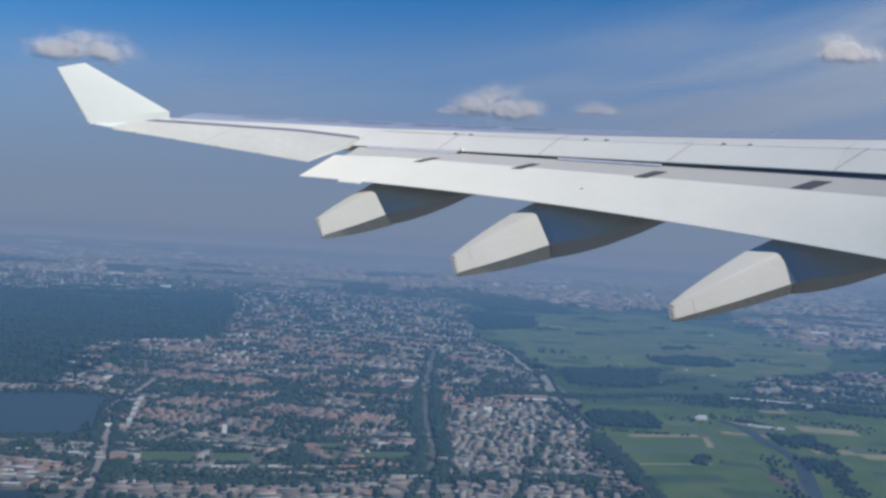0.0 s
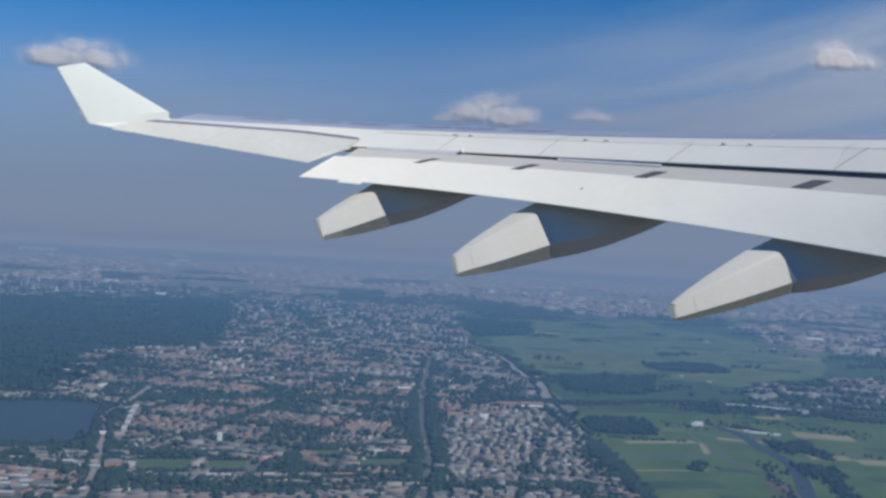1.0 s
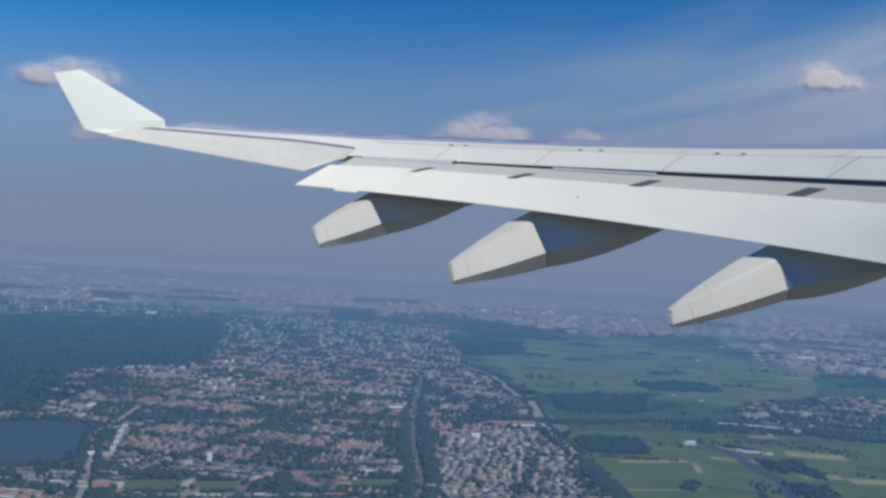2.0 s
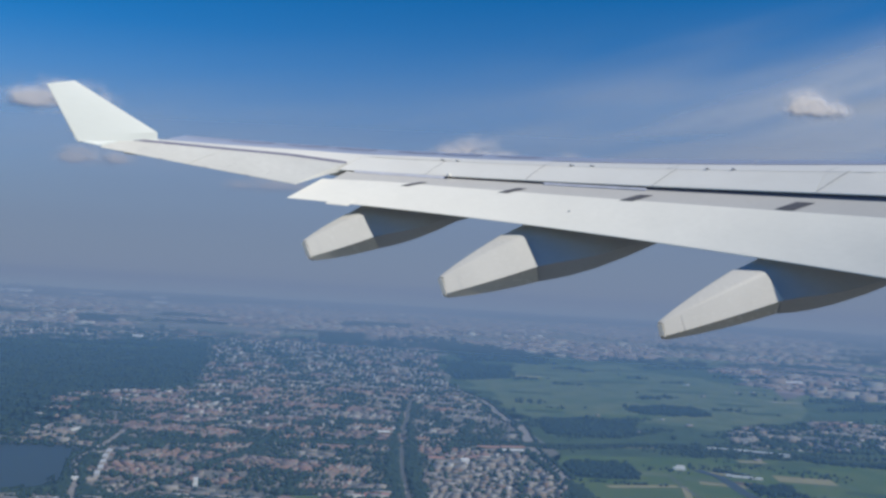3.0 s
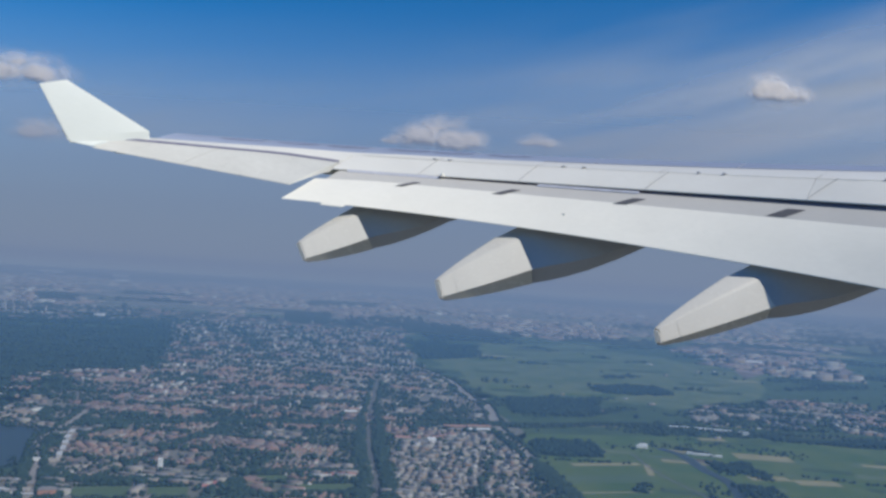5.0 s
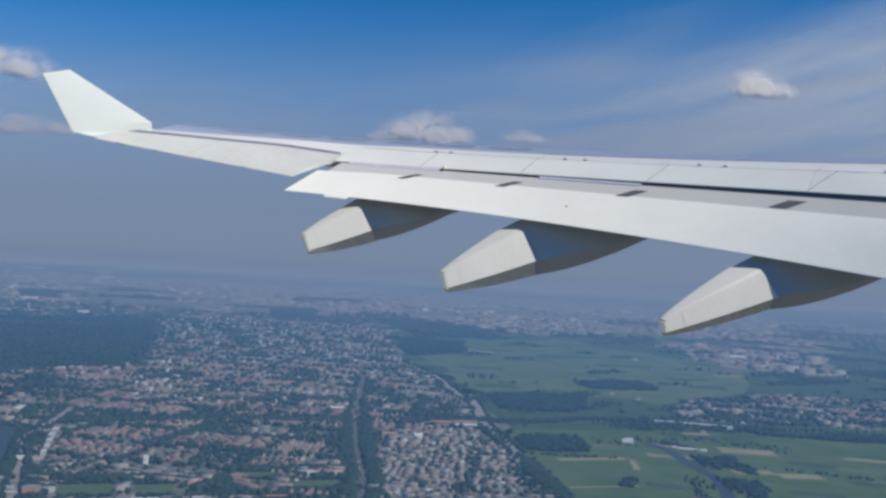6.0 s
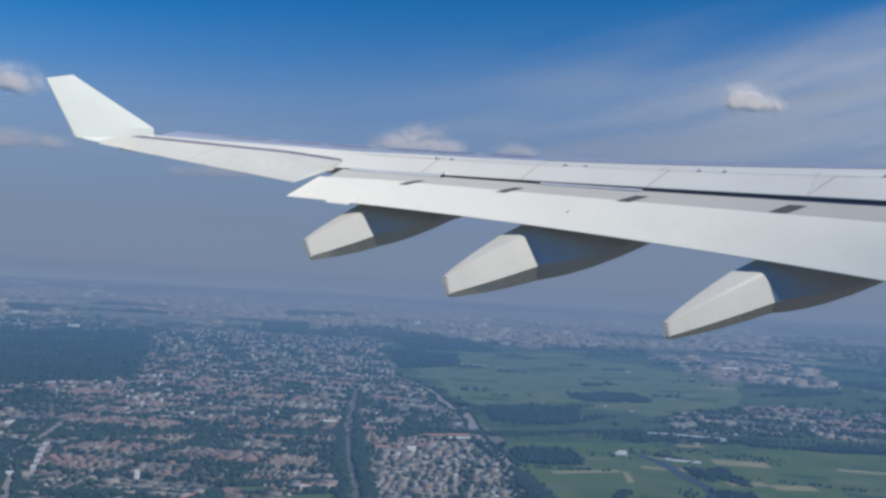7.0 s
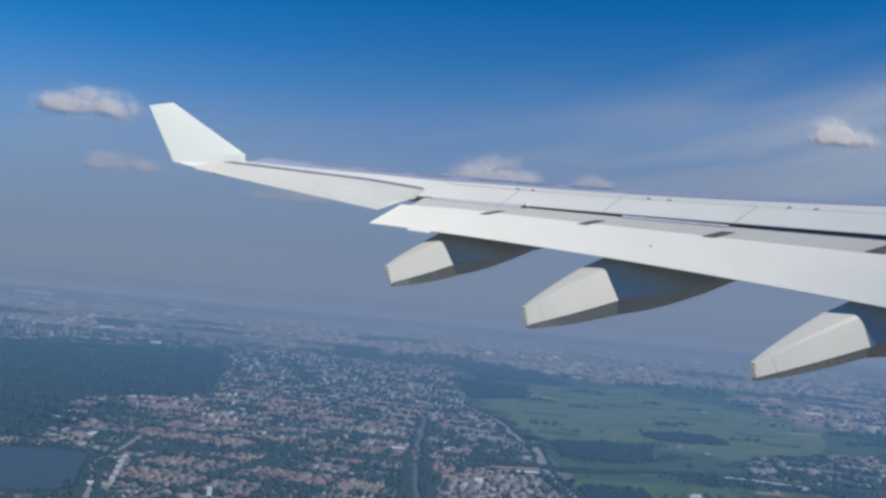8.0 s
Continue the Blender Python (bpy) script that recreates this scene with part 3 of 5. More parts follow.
# the cabin tube, inboard of the seat: it carries the wing and closes the place behind the camera
SIDE = Vector((INNER.x, INNER.y, 0))
AXIS = Vector((FORE.x, FORE.y, 0))
for v in (SIDE, AXIS):
    v.rotate(Euler((0, 0, radians(4.7))))
rows = []
for u in (-16, -8, 0, 8, 16, 24, 32):
    mid = Vector((0, 0, H - 1.0)) + AXIS * u + SIDE * 5.6
    r = 2.82 * (0.8 if u == -16 else 1)
    rows.append([mid + SIDE * r * math.cos(a) + Vector((0, 0, r * math.sin(a))) for a in np.linspace(0, 2 * math.pi, 33)[:-1]])
tagged(new("fuselage", loft("fuselage", rows, PAINT)), "plain white fuselage side that carries the wing", "fuselage", kind="structure")

# ================= the ground =================
bm = bmesh.new()
rings = [0, 150, 300, 500, 800, 1300, 2200, 3500, 4990]
last = None
for r in rings:
    loop = [bm.verts.new((r * math.sin(a), r * math.cos(a), 0)) for a in np.linspace(0, 2 * math.pi, 97)[:-1]] if r else [bm.verts.new((0, 0, 0))]
    if last:
        for i in range(96):
            j = (i + 1) % 96
            if len(last) == 1:
                bm.faces.new((last[0], loop[i], loop[j]))
            else:
                bm.faces.new((last[i], loop[i], loop[j], last[j]))
    last = loop
tagged(new("ground", finish("ground", bm, GROUND)), "flat hazy lowland of gardens, paving and grass", "ground", kind="structure")

LAKE = [(-420, 450), (-300, 455), (-280, 466), (-258, 470), (-228, 468), (-218, 440), (-206, 404), (-202, 378), (-218, 364), (-236, 357), (-420, 340)]
POND = [(-260, 292), (-193, 292), (-179, 296), (-171, 285), (-178, 262), (-260, 262)]
FOREST = [(-900, 1150), (-708, 1120), (-582, 1188), (-441, 1272), (-329, 963), (-278, 783), (-292, 734), (-354, 655), (-303, 536), (-279, 479), (-420, 470), (-700, 560)]
WOODS = [
    [(-332, 1683), (-259, 1768), (-219, 1442), (-268, 1396)],
    [(-74, 1577), (38, 1591), (122, 1311), (-16, 1213)],
    [(57, 689), (142, 708), (130, 650), (100, 620), (60, 625)],
    [(58, 513), (102, 528), (100, 500), (95, 483), (63, 480)],
    [(166, 486), (190, 488), (182, 462), (164, 457)],
    [(168, 432), (183, 434), (172, 406), (160, 403)],
    [(150, 800), (215, 830), (230, 780), (165, 760)],
    [(236, 588), (300, 590), (420, 590), (420, 566), (300, 566), (240, 574)],
    [(-380, 2300), (-200, 2350), (-180, 2100), (-360, 2050)],
    [(-965, 1866), (-871, 1877), (-756, 1620), (-804, 1546)],
    [(-40, 1180), (60, 1200), (40, 1010), (-20, 960)],
]
MEADOWS = [
    [(0, 1130), (81, 1230), (225, 1330), (314, 1158), (433, 1048), (313, 761), (192, 696), (141, 724), (47, 700), (12, 833), (-20, 1000)],
    [(560, 1000), (760, 1060), (820, 900), (560, 840)],
    [(420, 1500), (640, 1600), (760, 1400), (480, 1300)],
]
PASTURES = [
    [(60, 540), (140, 560), (230, 575), (330, 575), (420, 570), (420, 330), (74, 300), (68, 360), (58, 454), (52, 500)],
]
VILLAGE = [(200, 655), (242, 732), (345, 790), (500, 790), (500, 625), (282, 618), (215, 612)]


def inside(poly, x, y):
    """Which of the points lie in the outline."""
    hit = np.zeros(np.shape(x), bool)
    n = len(poly)
    for i in range(n):
        (x1, y1), (x2, y2) = poly[i], poly[(i + 1) % n]
        if y1 == y2:
            continue
        cross = ((y1 > y) != (y2 > y)) & (x < (x2 - x1) * (y - y1) / (y2 - y1) + x1)
        hit ^= cross
    return hit


def rough_outline(poly, amount=6, steps=5, seed=1):
    rnd = random.Random(seed)
    out = []
    n = len(poly)
    for i in range(n):
        a, b = Vector(poly[i]), Vector(poly[(i + 1) % n])
        for k in range(steps):
            p = a.lerp(b, k / steps)
            out.append((p.x + rnd.uniform(-amount, amount), p.y + rnd.uniform(-amount, amount)))
    return out


sheet(rough_outline(LAKE, 2.5, 5, 3), 0.10, "lake", WATER, "structure", "dark blue lake with wooded shore", "water")
sheet(rough_outline(POND, 2, 3, 4), 0.10, "pond", WATER, "structure", "dark blue pond among roofs", "water")
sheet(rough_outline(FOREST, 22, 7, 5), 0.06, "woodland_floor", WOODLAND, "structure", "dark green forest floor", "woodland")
CLEARINGS = ((-620, 1090, 150, 16), (-480, 1120, 90, 12), (-340, 760, 60, 5), (-400, 690, 70, 6), (-520, 840, 110, 7), (-700, 960, 120, 10), (-455, 905, 46, 8), (-405, 770, 40, 6), (-540, 1010, 60, 10), (-370, 860, 26, 7), (-500, 690, 54, 6), (-430, 1010, 34, 9), (-590, 800, 60, 9))
for x, y, l, b in CLEARINGS:
    loop = [(x + l * math.cos(a) * (0.8 + 0.2 * math.sin(3 * a + x)), y + b * math.sin(a) * 1.6) for a in np.linspace(0, 2 * math.pi, 17)[:-1]]
    sheet(loop, 0.12, "clearing", FALLOW, "structure", "grassy clearing between dark woods", "clearing")
for i, p in enumerate(WOODS):
    if i in (4, 5):                                  # loose trees on the river bank, over grass
        continue
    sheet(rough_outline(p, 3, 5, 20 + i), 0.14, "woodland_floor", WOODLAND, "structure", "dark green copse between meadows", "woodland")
for i, p in enumerate(MEADOWS):
    sheet(rough_outline(p, 16, 6, 40 + i), 0.07, "meadow", MEADOW, "structure", "pale green polder meadow", "meadow")
EAST = [(52, 520), (74, 500), (420, 500), (1000, 700), (1200, 1500), (700, 1700), (120, 1600), (-60, 1500), (-50, 1160), (-20, 815), (42, 690)]
sheet(rough_outline(EAST, 14, 6, 77), 0.04, "polder", FALLOW, "structure", "open green polder land east of the highway", "grassland")
sheet(rough_outline([(-24, 350), (-30, 470), (-34, 535), (30, 560), (42, 540), (52, 470), (62, 380), (64, 354)], 2, 6, 91), 0.05, "pavement", STREETS, "structure", "grey paved streets of the newer quarter", "pavement")
for i, p in enumerate(PASTURES):
    sheet(rough_outline(p, 2, 5, 60 + i), 0.08, "pasture", PASTURE, "structure", "bright green pasture in strips", "pasture")

prng = random.Random(21)
for k in range(44):
    y = 1450 + 3000 * prng.random() ** 1.3
    x = prng.uniform(-0.66, 0.66) * y
    l, b = prng.uniform(60, 260) * y / 1800, prng.uniform(30, 110) * y / 1800
    loop = [(x + l * math.cos(a) * prng.uniform(0.6, 1.15), y + b * math.sin(a) * prng.uniform(0.6, 1.15)) for a in np.linspace(0, 2 * math.pi, 19)[:-1]]
    if k % 3:
        sheet(loop, 0.5 + 0.01 * k, "woodland_floor", WOODLAND, "structure", "far dark wood seen through haze", "woodland")
    else:
        sheet(loop, 0.5 + 0.01 * k, "meadow", MEADOW, "structure", "far pale meadow seen through haze", "meadow")

STRIPS = [  # centre, length, breadth, turn
    (99, 466, 44, 7, 16, STUBBLE), (122, 458, 4, 28, -8, STUBBLE), (91, 405, 44, 2.5, 15, STUBBLE), (193, 562, 20, 10, 5, STUBBLE),
    (209, 512, 36, 18, -4, STUBBLE), (190, 456, 24, 11, 6, STUBBLE), (216, 452, 26, 12, 4, STUBBLE), (222, 466, 44, 9, -8, PITCH), (300, 470, 55, 20, -10, PITCH),
    (92, 432, 56, 16, 15, PITCH), (215, 400, 50, 16, -10, PITCH), (350, 520, 50, 12, -6, STUBBLE), (100, 582, 66, 4, 13, STUBBLE),
    (290, 505, 40, 8, -9, STUBBLE), (262, 440, 44, 9, -8, FALLOW), (92, 380, 40, 12, 14, FALLOW), (140, 386, 11, 24, 12, SOIL), (167, 491, 15, 9, -12, SOIL),
]
for x, y, w, d, a, mt in STRIPS:
    c, s = math.cos(radians(a)), math.sin(radians(a))
    sheet([(x + c * u * w / 2 - s * v * d / 2, y + s * u * w / 2 + c * v * d / 2) for u, v in ((-1, -1), (1, -0.9), (1, 1), (-1, 0.9))], 0.2, "mown_strip", mt,
          "structure", "mown strip of farmland" if mt == STUBBLE else "green strip of farmland", "field")

# polder parcels: long strips of different green, with ditches between
prng = random.Random(11)
for poly, long, broad, lean, count in ((MEADOWS[0], 66, 17, 0.12, 46), (PASTURES[0], 46, 9, -0.16, 60), (MEADOWS[1], 80, 26, 0.05, 10), (MEADOWS[2], 90, 30, 0.0, 12)):
    q = np.array(poly)
    c, si = math.cos(lean), math.sin(lean)
    made, tries = 0, 0
    taken = []
    while made < count and tries < 900:
        tries += 1
        x, y = prng.uniform(q[:, 0].min(), q[:, 0].max()), prng.uniform(q[:, 1].min(), q[:, 1].max())
        y = round(y / (broad * 1.12)) * broad * 1.12
        l = long * prng.uniform(0.5, 1.2)
        box = [(x + c * u * l / 2 - si * v * broad / 2, y + si * u * l / 2 + c * v * broad / 2) for u, v in ((-1, -1), (1, -1), (1, 1), (-1, 1))]
        ok = all(bool(inside(poly, np.array(a), np.array(b))) for a, b in box)
        if not ok or any(abs(y - b) < broad * 0.5 and abs(x - a) < (l + k) / 2 + 2 for a, b, k in taken):
            continue
        taken.append((x, y, l))
        made += 1
        mt = prng.choice((MEADOW, PITCH, PASTURE, PASTURE, FALLOW, STUBBLE if prng.random() < 0.4 else FALLOW))
        sheet(box, 0.16, "field_parcel", mt, "structure", "narrow polder parcel of grass between ditches", "field")

PITCHES = ((-148, 351, 24, 18), (-120, 357, 17, 17), (-79, 391, 17, 11), (-51, 380, 27, 14), (-178, 310, 14, 7))
LEAN = 0.27                     # the streets of the town run at this angle


def on_pitch(x, y, rim):
    out = np.zeros(np.shape(x), bool)
    c, sn = math.cos(LEAN), math.sin(LEAN)
    for px, py, l, b in PITCHES:
        u, v = (x - px) * c + (y - py) * sn, (y - py) * c - (x - px) * sn
        out |= (np.abs(u) < l / 2 + rim) & (np.abs(v) < b / 2 + rim)
    return out


ROADS = {
    "avenue": [(-60, 751), (-50, 573), (-41, 473), (-30, 396), (-28, 360), (-26, 290)],
    "highway": [(-30, 880), (8, 783), (27, 676), (38, 649), (42, 554), (49, 508), (55, 470)],
    "crossroad": [(-219, 494), (-131, 527), (-49, 545), (32, 567), (62, 568), (123, 593), (171, 599), (229, 594), (268, 598), (480, 602)],
    "lakeside": [(-233, 526), (-224, 476), (-219, 436), (-191, 378), (-176, 345), (-162, 309), (-150, 270)],
    "southern": [(-164, 319), (-104, 327), (-78, 334), (-37, 352), (-9, 348), (49, 359)],
    "lane": [(122, 500), (126, 450), (140, 400), (146, 350)],
}
for name, line in ROADS.items():
    wide = {"highway": 7.0, "avenue": 1.9, "crossroad": 2.6, "lakeside": 3.2, "southern": 2.2, "lane": 1.4}[name]
    ribbon(line, wide, 0.26, "road", MOTORWAY if name in ("highway", "lakeside") else ASPHALT, "pale grey tarmac road between trees", "road")
RIVER = [(145, 522), (149, 514), (155, 502), (157, 466), (162, 440), (157, 409), (145, 363), (136, 310)]
ribbon(RIVER, 7.5, 0.24, "river", WATER, "narrow dark blue river through pastures", "river")

pts = smooth_line([(171, 596), (203, 594), (229, 588)])
tagged(new("railway_viaduct", loft("railway_viaduct", [[Vector((p.x, p.y + w, z)) for w, z in ((-0.8, 0.0), (-0.8, 2.3), (0.8, 2.3), (0.8, 0.0))] for p in pts], WHITE_ROOF)),
       "pale concrete railway viaduct over the fields", "viaduct", kind="structure")

rng = np.random.default_rng(7)


def near_line(line, x, y):
    best = np.full(np.shape(x), 1e9)
    for (x1, y1), (x2, y2) in zip(line, line[1:]):
        dx, dy = x2 - x1, y2 - y1
        t = np.clip(((x - x1) * dx + (y - y1) * dy) / (dx * dx + dy * dy), 0, 1)
        best = np.minimum(best, np.hypot(x - x1 - t * dx, y - y1 - t * dy))
    return best


def patches(x, y, size, seed):
    """A smooth random field between 0 and 1."""
    return 0.5 + 0.25 * (np.sin(x / size + seed) * np.cos(y / size * 1.3 + seed * 2.1) + np.sin((x + y) / size * 0.7 + seed * 1.7) + 0.6 * np.sin((x - 1.6 * y) / size * 1.9 + seed * 0.6))


def open_land(x, y):
    """True where no house stands."""
    out = inside(LAKE, x, y) | inside(POND, x, y) | inside(FOREST, x, y) | inside(PASTURES[0], x, y)
    for p in WOODS + MEADOWS:
        out |= inside(p, x, y)
    for name, line in ROADS.items():
        out |= near_line(line, x, y) < (5.5 if name == "highway" else 3.6)
    east = (x > near_edge(y)) & (y < 1500) & ~inside(VILLAGE, x, y)
    return out | east | on_pitch(x, y, 2.0)


def near_edge(y):
    """The town's eastern edge, along the highway."""
    return np.interp(y, [300, 360, 454, 496, 554, 649, 676, 783, 900, 1160, 1500], [70, 64, 54, 47, 40, 36, 24, 5, -30, -60, -70])


def south_edge(x):
    """The southern road, a little to its near side."""
    return np.interp(x, [-164, -104, -78, -37, -30, -28], [313, 321, 328, 346, 346, 200])


def on_street(x, y, wide):
    """Tree-lined streets that part the quarters."""
    return (np.abs((y + 0.10 * x) % 37 - 18) < wide) | (np.abs((x - 0.15 * y) % 58 - 20) < wide * 0.7)


RED_QUARTERS = ((-162, 452, 38, 37), (-317, 590, 13, 27), (-295, 601, 10, 25), (-240, 619, 10, 42), (-191, 656, 14, 30), (-263, 819, 20, 43), (-157, 747, 29, 61), (-101, 578, 24, 34), (-17, 514, 22, 21), (-114, 939, 32, 56))


def red_quarter(x, y):
    return any(((x - a) / (l * 1.1)) ** 2 + ((y - b) / (w * 1.2)) ** 2 < 1 for a, b, l, w in RED_QUARTERS)


# ---- rows of houses over the town ----
spots = []      # x, y, turn, length, breadth, height, kind
parks = set()


def quarter(x, y):
    """Column and row of the street grid, two blocks to a column."""
    return np.floor((x - 0.15 * y - 20) / 29).astype(int), np.floor((y + 0.10 * x - 18) / 37).astype(int)


for row in range(6, 42):
    for col in range(-44, 36):
        px, py = 20 + 29 * col, 18 + 37 * row            # the corner in street coordinates
        cx = (px + 14 + 0.15 * (py + 18)) / 1.015
        cy = py + 18 - 0.10 * cx
        if abs(cx) > 0.72 * cy + 60 or not 262 < cy < 1500:
            continue
        pick, warm = rng.random(), patches(np.array(cx), np.array(cy), 70, 2.0)
        modern = -28 < cx < 48 and cy < 520                # the newer quarter east of the avenue
        village = cx > near_edge(cy)
        if cy < south_edge(cx):
            continue
        if pick < (0.0 if modern else 0.04 if red_quarter(cx, cy) else 0.17 if cx > -115 else 0.26):
            parks.add((col, row))
            continue
        old = red_quarter(cx, cy)
        kind = 0 if old and pick < 0.92 else 1 if modern or pick > 0.80 or warm < 0.45 or (village and pick > 0.3) else 0
        across = rng.random() < 0.35
        turn = -0.10 + (math.pi / 2 if across else 0) + rng.normal(0, 0.04)
        lu, lv = (37, 29) if across else (29, 37)
        step = rng.choice([3.9, 4.3, 4.7]) if old else rng.choice([3.0, 3.4, 4.0])
        if pick > 0.78 and not old:
            step = 7.0
        dense = 0.96 if modern or old else 0.84 + 0.15 * rng.random()
        if modern:
            step = rng.choice([4.0, 4.6, 5.2])
        c, sn = math.cos(turn), math.sin(turn)
        v = -lv / 2 + 2.2
        while v < lv / 2 - 1.6:
            u = -lu / 2 + rng.uniform(1.5, 3.5)
            while u < lu / 2 - 3:
                length = rng.uniform(2.4, 7.5) if modern else rng.uniform(2.5, 8.0) if old else rng.uniform(4.0, 12.0)
                if rng.random() < dense:
                    m = u + length / 2
                    big = (pick > 0.78 and not old and rng.random() < 0.6) or (modern and rng.random() < 0.3)
                    aslant = math.pi / 2 if modern and rng.random() < 0.3 else 0
                    spots.append((cx + c * m - sn * v, cy + sn * m + c * v + rng.normal(0, 0.25), turn + aslant, length, rng.uniform(1.5, 2.1) * (rng.uniform(1.4, 2.0) if big else 1.45 if modern else 1),
                                  rng.uniform(0.7, 1.05) * (rng.uniform(1.5, 2.8) if big else 1), 2 if big else kind))
                u += length + rng.uniform(0.5, 1.8)
            v += step
# terraces and flats south of the southern road, in line with it
way = Vector((0.966, 0.258))
for k in range(13):
    d, u = 5.0 + 3.7 * k, rng.uniform(0, 4)
    while u < 128 - 0.3 * d:
        length = rng.uniform(4, 11)
        m = u + length / 2
        tall = k == 0 and m > 75
        if rng.random() < 0.9:
            spots.append((-158 + way.x * m + way.y * d, 319 + way.y * m - way.x * d, 0.26, length, rng.uniform(1.6, 2.2), rng.uniform(1.4, 1.9) if tall else rng.uniform(0.7, 1.1), 2 if tall else 1 if rng.random() < 0.6 else 0))
        u += length + rng.uniform(0.6, 2.2)
spots = np.array(spots)
spots = spots[~open_land(spots[:, 0], spots[:, 1])]
spots = spots[~on_street(spots[:, 0], spots[:, 1], 2.0) | (spots[:, 1] < south_edge(spots[:, 0]))]
spots = spots[rng.random(len(spots)) < np.where(patches(spots[:, 0], spots[:, 1], 21, 5.0) > 0.30, 1.0, np.where((np.abs(spots[:, 0] - 10) < 38) & (spots[:, 1] < 520), 0.85, 0.25))]

# the far conurbation: larger blocks, patch by patch
n = 34000
fy = 1000 + 3400 * rng.random(n) ** 1.25
fx = (rng.random(n) * 2 - 1) * (0.72 * fy + 60)
FAR_TOWNS = ((-29, 4.5, 1700, 0.24), (-20, 6, 1480, 0.08), (-9, 12, 2500, 0.40), (8, 6, 1650, 0.15), (22, 5, 1500, 0.32), (15, 9, 2800, 0.25), (-30, 6, 2900, 0.18), (24, 4, 1080, 0.10))


def far_town(x, y):
    """How densely the plain is built over: bearing and breadth in degrees, distance and depth in its logarithm."""
    az, r = np.degrees(np.arctan2(x, y)), np.log(np.hypot(x, y))
    return sum(np.exp(-((az - a) / w) ** 2 - ((r - math.log(d)) / b) ** 2) for a, w, d, b in FAR_TOWNS)


def built_over(x, y):
    """Woods, meadows and the near town, where no far houses stand."""
    out = inside(FOREST, x, y) | ((y < 1500) & (x < near_edge(y)))
    for p in WOODS + MEADOWS:
        out |= inside(p, x, y)
    return out


for i, (az, wide, d, deep) in enumerate(FAR_TOWNS):
    loop = []
    for a in np.linspace(0, 2 * math.pi, 41)[:-1]:
        k = 0.95 + 0.22 * math.sin(5 * a + i) + 0.16 * math.sin(11 * a + 2 * i)
        t, r = radians(az + wide * k * math.cos(a)), d * math.exp(deep * 0.9 * k * math.sin(a))
        loop.append((r * math.sin(t), r * math.cos(t)))
    if d < 1400:
        continue
    sheet(loop, 0.25 + 0.02 * i, "town_ground", TOWN_FAR, "structure", "hazy pinkish ground of a far town", "town")
keep = (far_town(fx, fy) * (0.55 + 0.9 * patches(fx, fy, 60, 1.0)) > 0.42) & (patches(fx, fy, 37, 2.5) > 0.30) & ~built_over(fx, fy)
fx, fy = fx[keep], fy[keep]
m = len(fx)
far = np.stack([fx, fy, rng.normal(0.1, 0.3, m), rng.uniform(6, 32, m), rng.uniform(3.0, 9, m), rng.uniform(0.9, 2.6, m) * np.where(rng.random(m) < 0.05, 3.5, 1), (rng.random(m) < 0.6) * 1.0], 1)
spots = np.concatenate([spots, far])

BOX = np.array([(-1, -1, 0), (1, -1, 0), (1, 1, 0), (-1, 1, 0), (-1, -1, 1), (1, -1, 1), (1, 1, 1), (-1, 1, 1), (-1, 0, 1), (1, 0, 1)], float)


def house_verts(sp):
    """Ten corners a house, gabled or nearly flat."""
    k = len(sp)
    v = np.repeat(BOX[None], k, 0)
    v[:, :, 0] *= sp[:, 3, None] / 2
    v[:, :, 1] *= sp[:, 4, None] / 2
    v[:, :, 2] *= sp[:, 5, None]
    v[:, 8:, 2] += np.where(sp[:, 6] == 0, 0.45, 0.06)[:, None] * np.minimum(sp[:, 4], 2)[:, None]
    c, s = np.cos(sp[:, 2])[:, None], np.sin(sp[:, 2])[:, None]
    x = v[:, :, 0] * c - v[:, :, 1] * s + sp[:, 0, None]
    y = v[:, :, 0] * s + v[:, :, 1] * c + sp[:, 1, None]
    return np.stack([x, y, v[:, :, 2] + 0.02], 2)


TRI = np.array([(0, 1, 5), (0, 5, 4), (2, 3, 7), (2, 7, 6), (1, 2, 6), (1, 6, 5), (3, 0, 4), (3, 4, 7), (4, 5, 9), (4, 9, 8), (6, 7, 8), (6, 8, 9), (5, 6, 9), (7, 4, 8)])
TRI_MAT = np.array([0] * 8 + [1] * 4 + [0] * 2)


def houses_mesh(name, sp, roof):
    v = house_verts(sp).reshape(-1, 3)
    f = (np.arange(len(sp))[:, None, None] * 10 + TRI[None]).reshape(-1, 3)
    return arrays_mesh(name, v, f, [WALLS, roof], np.tile(TRI_MAT, len(sp)))


# single houses where the town comes closest
close = (spots[:, 1] < 398) & (np.abs(spots[:, 0] + 40) < 120)
order = np.flatnonzero(close)
rng.shuffle(order)
single = np.zeros(len(spots), bool)
single[order[:230]] = True

rest = spots[~single]
for kind, roof, label in ((0, ROOF_RED, "countless red tiled terraced houses of the town"), (1, ROOF_GREY, "countless grey roofed houses and blocks of the town"),
                          (2, ROOF_GREY, "many taller flat roofed apartment blocks of the town")):
    me = houses_mesh("town_houses", rest[rest[:, 6] == kind], roof)
    tagged(new("town_houses", me), label, "houses", kind="stuff")

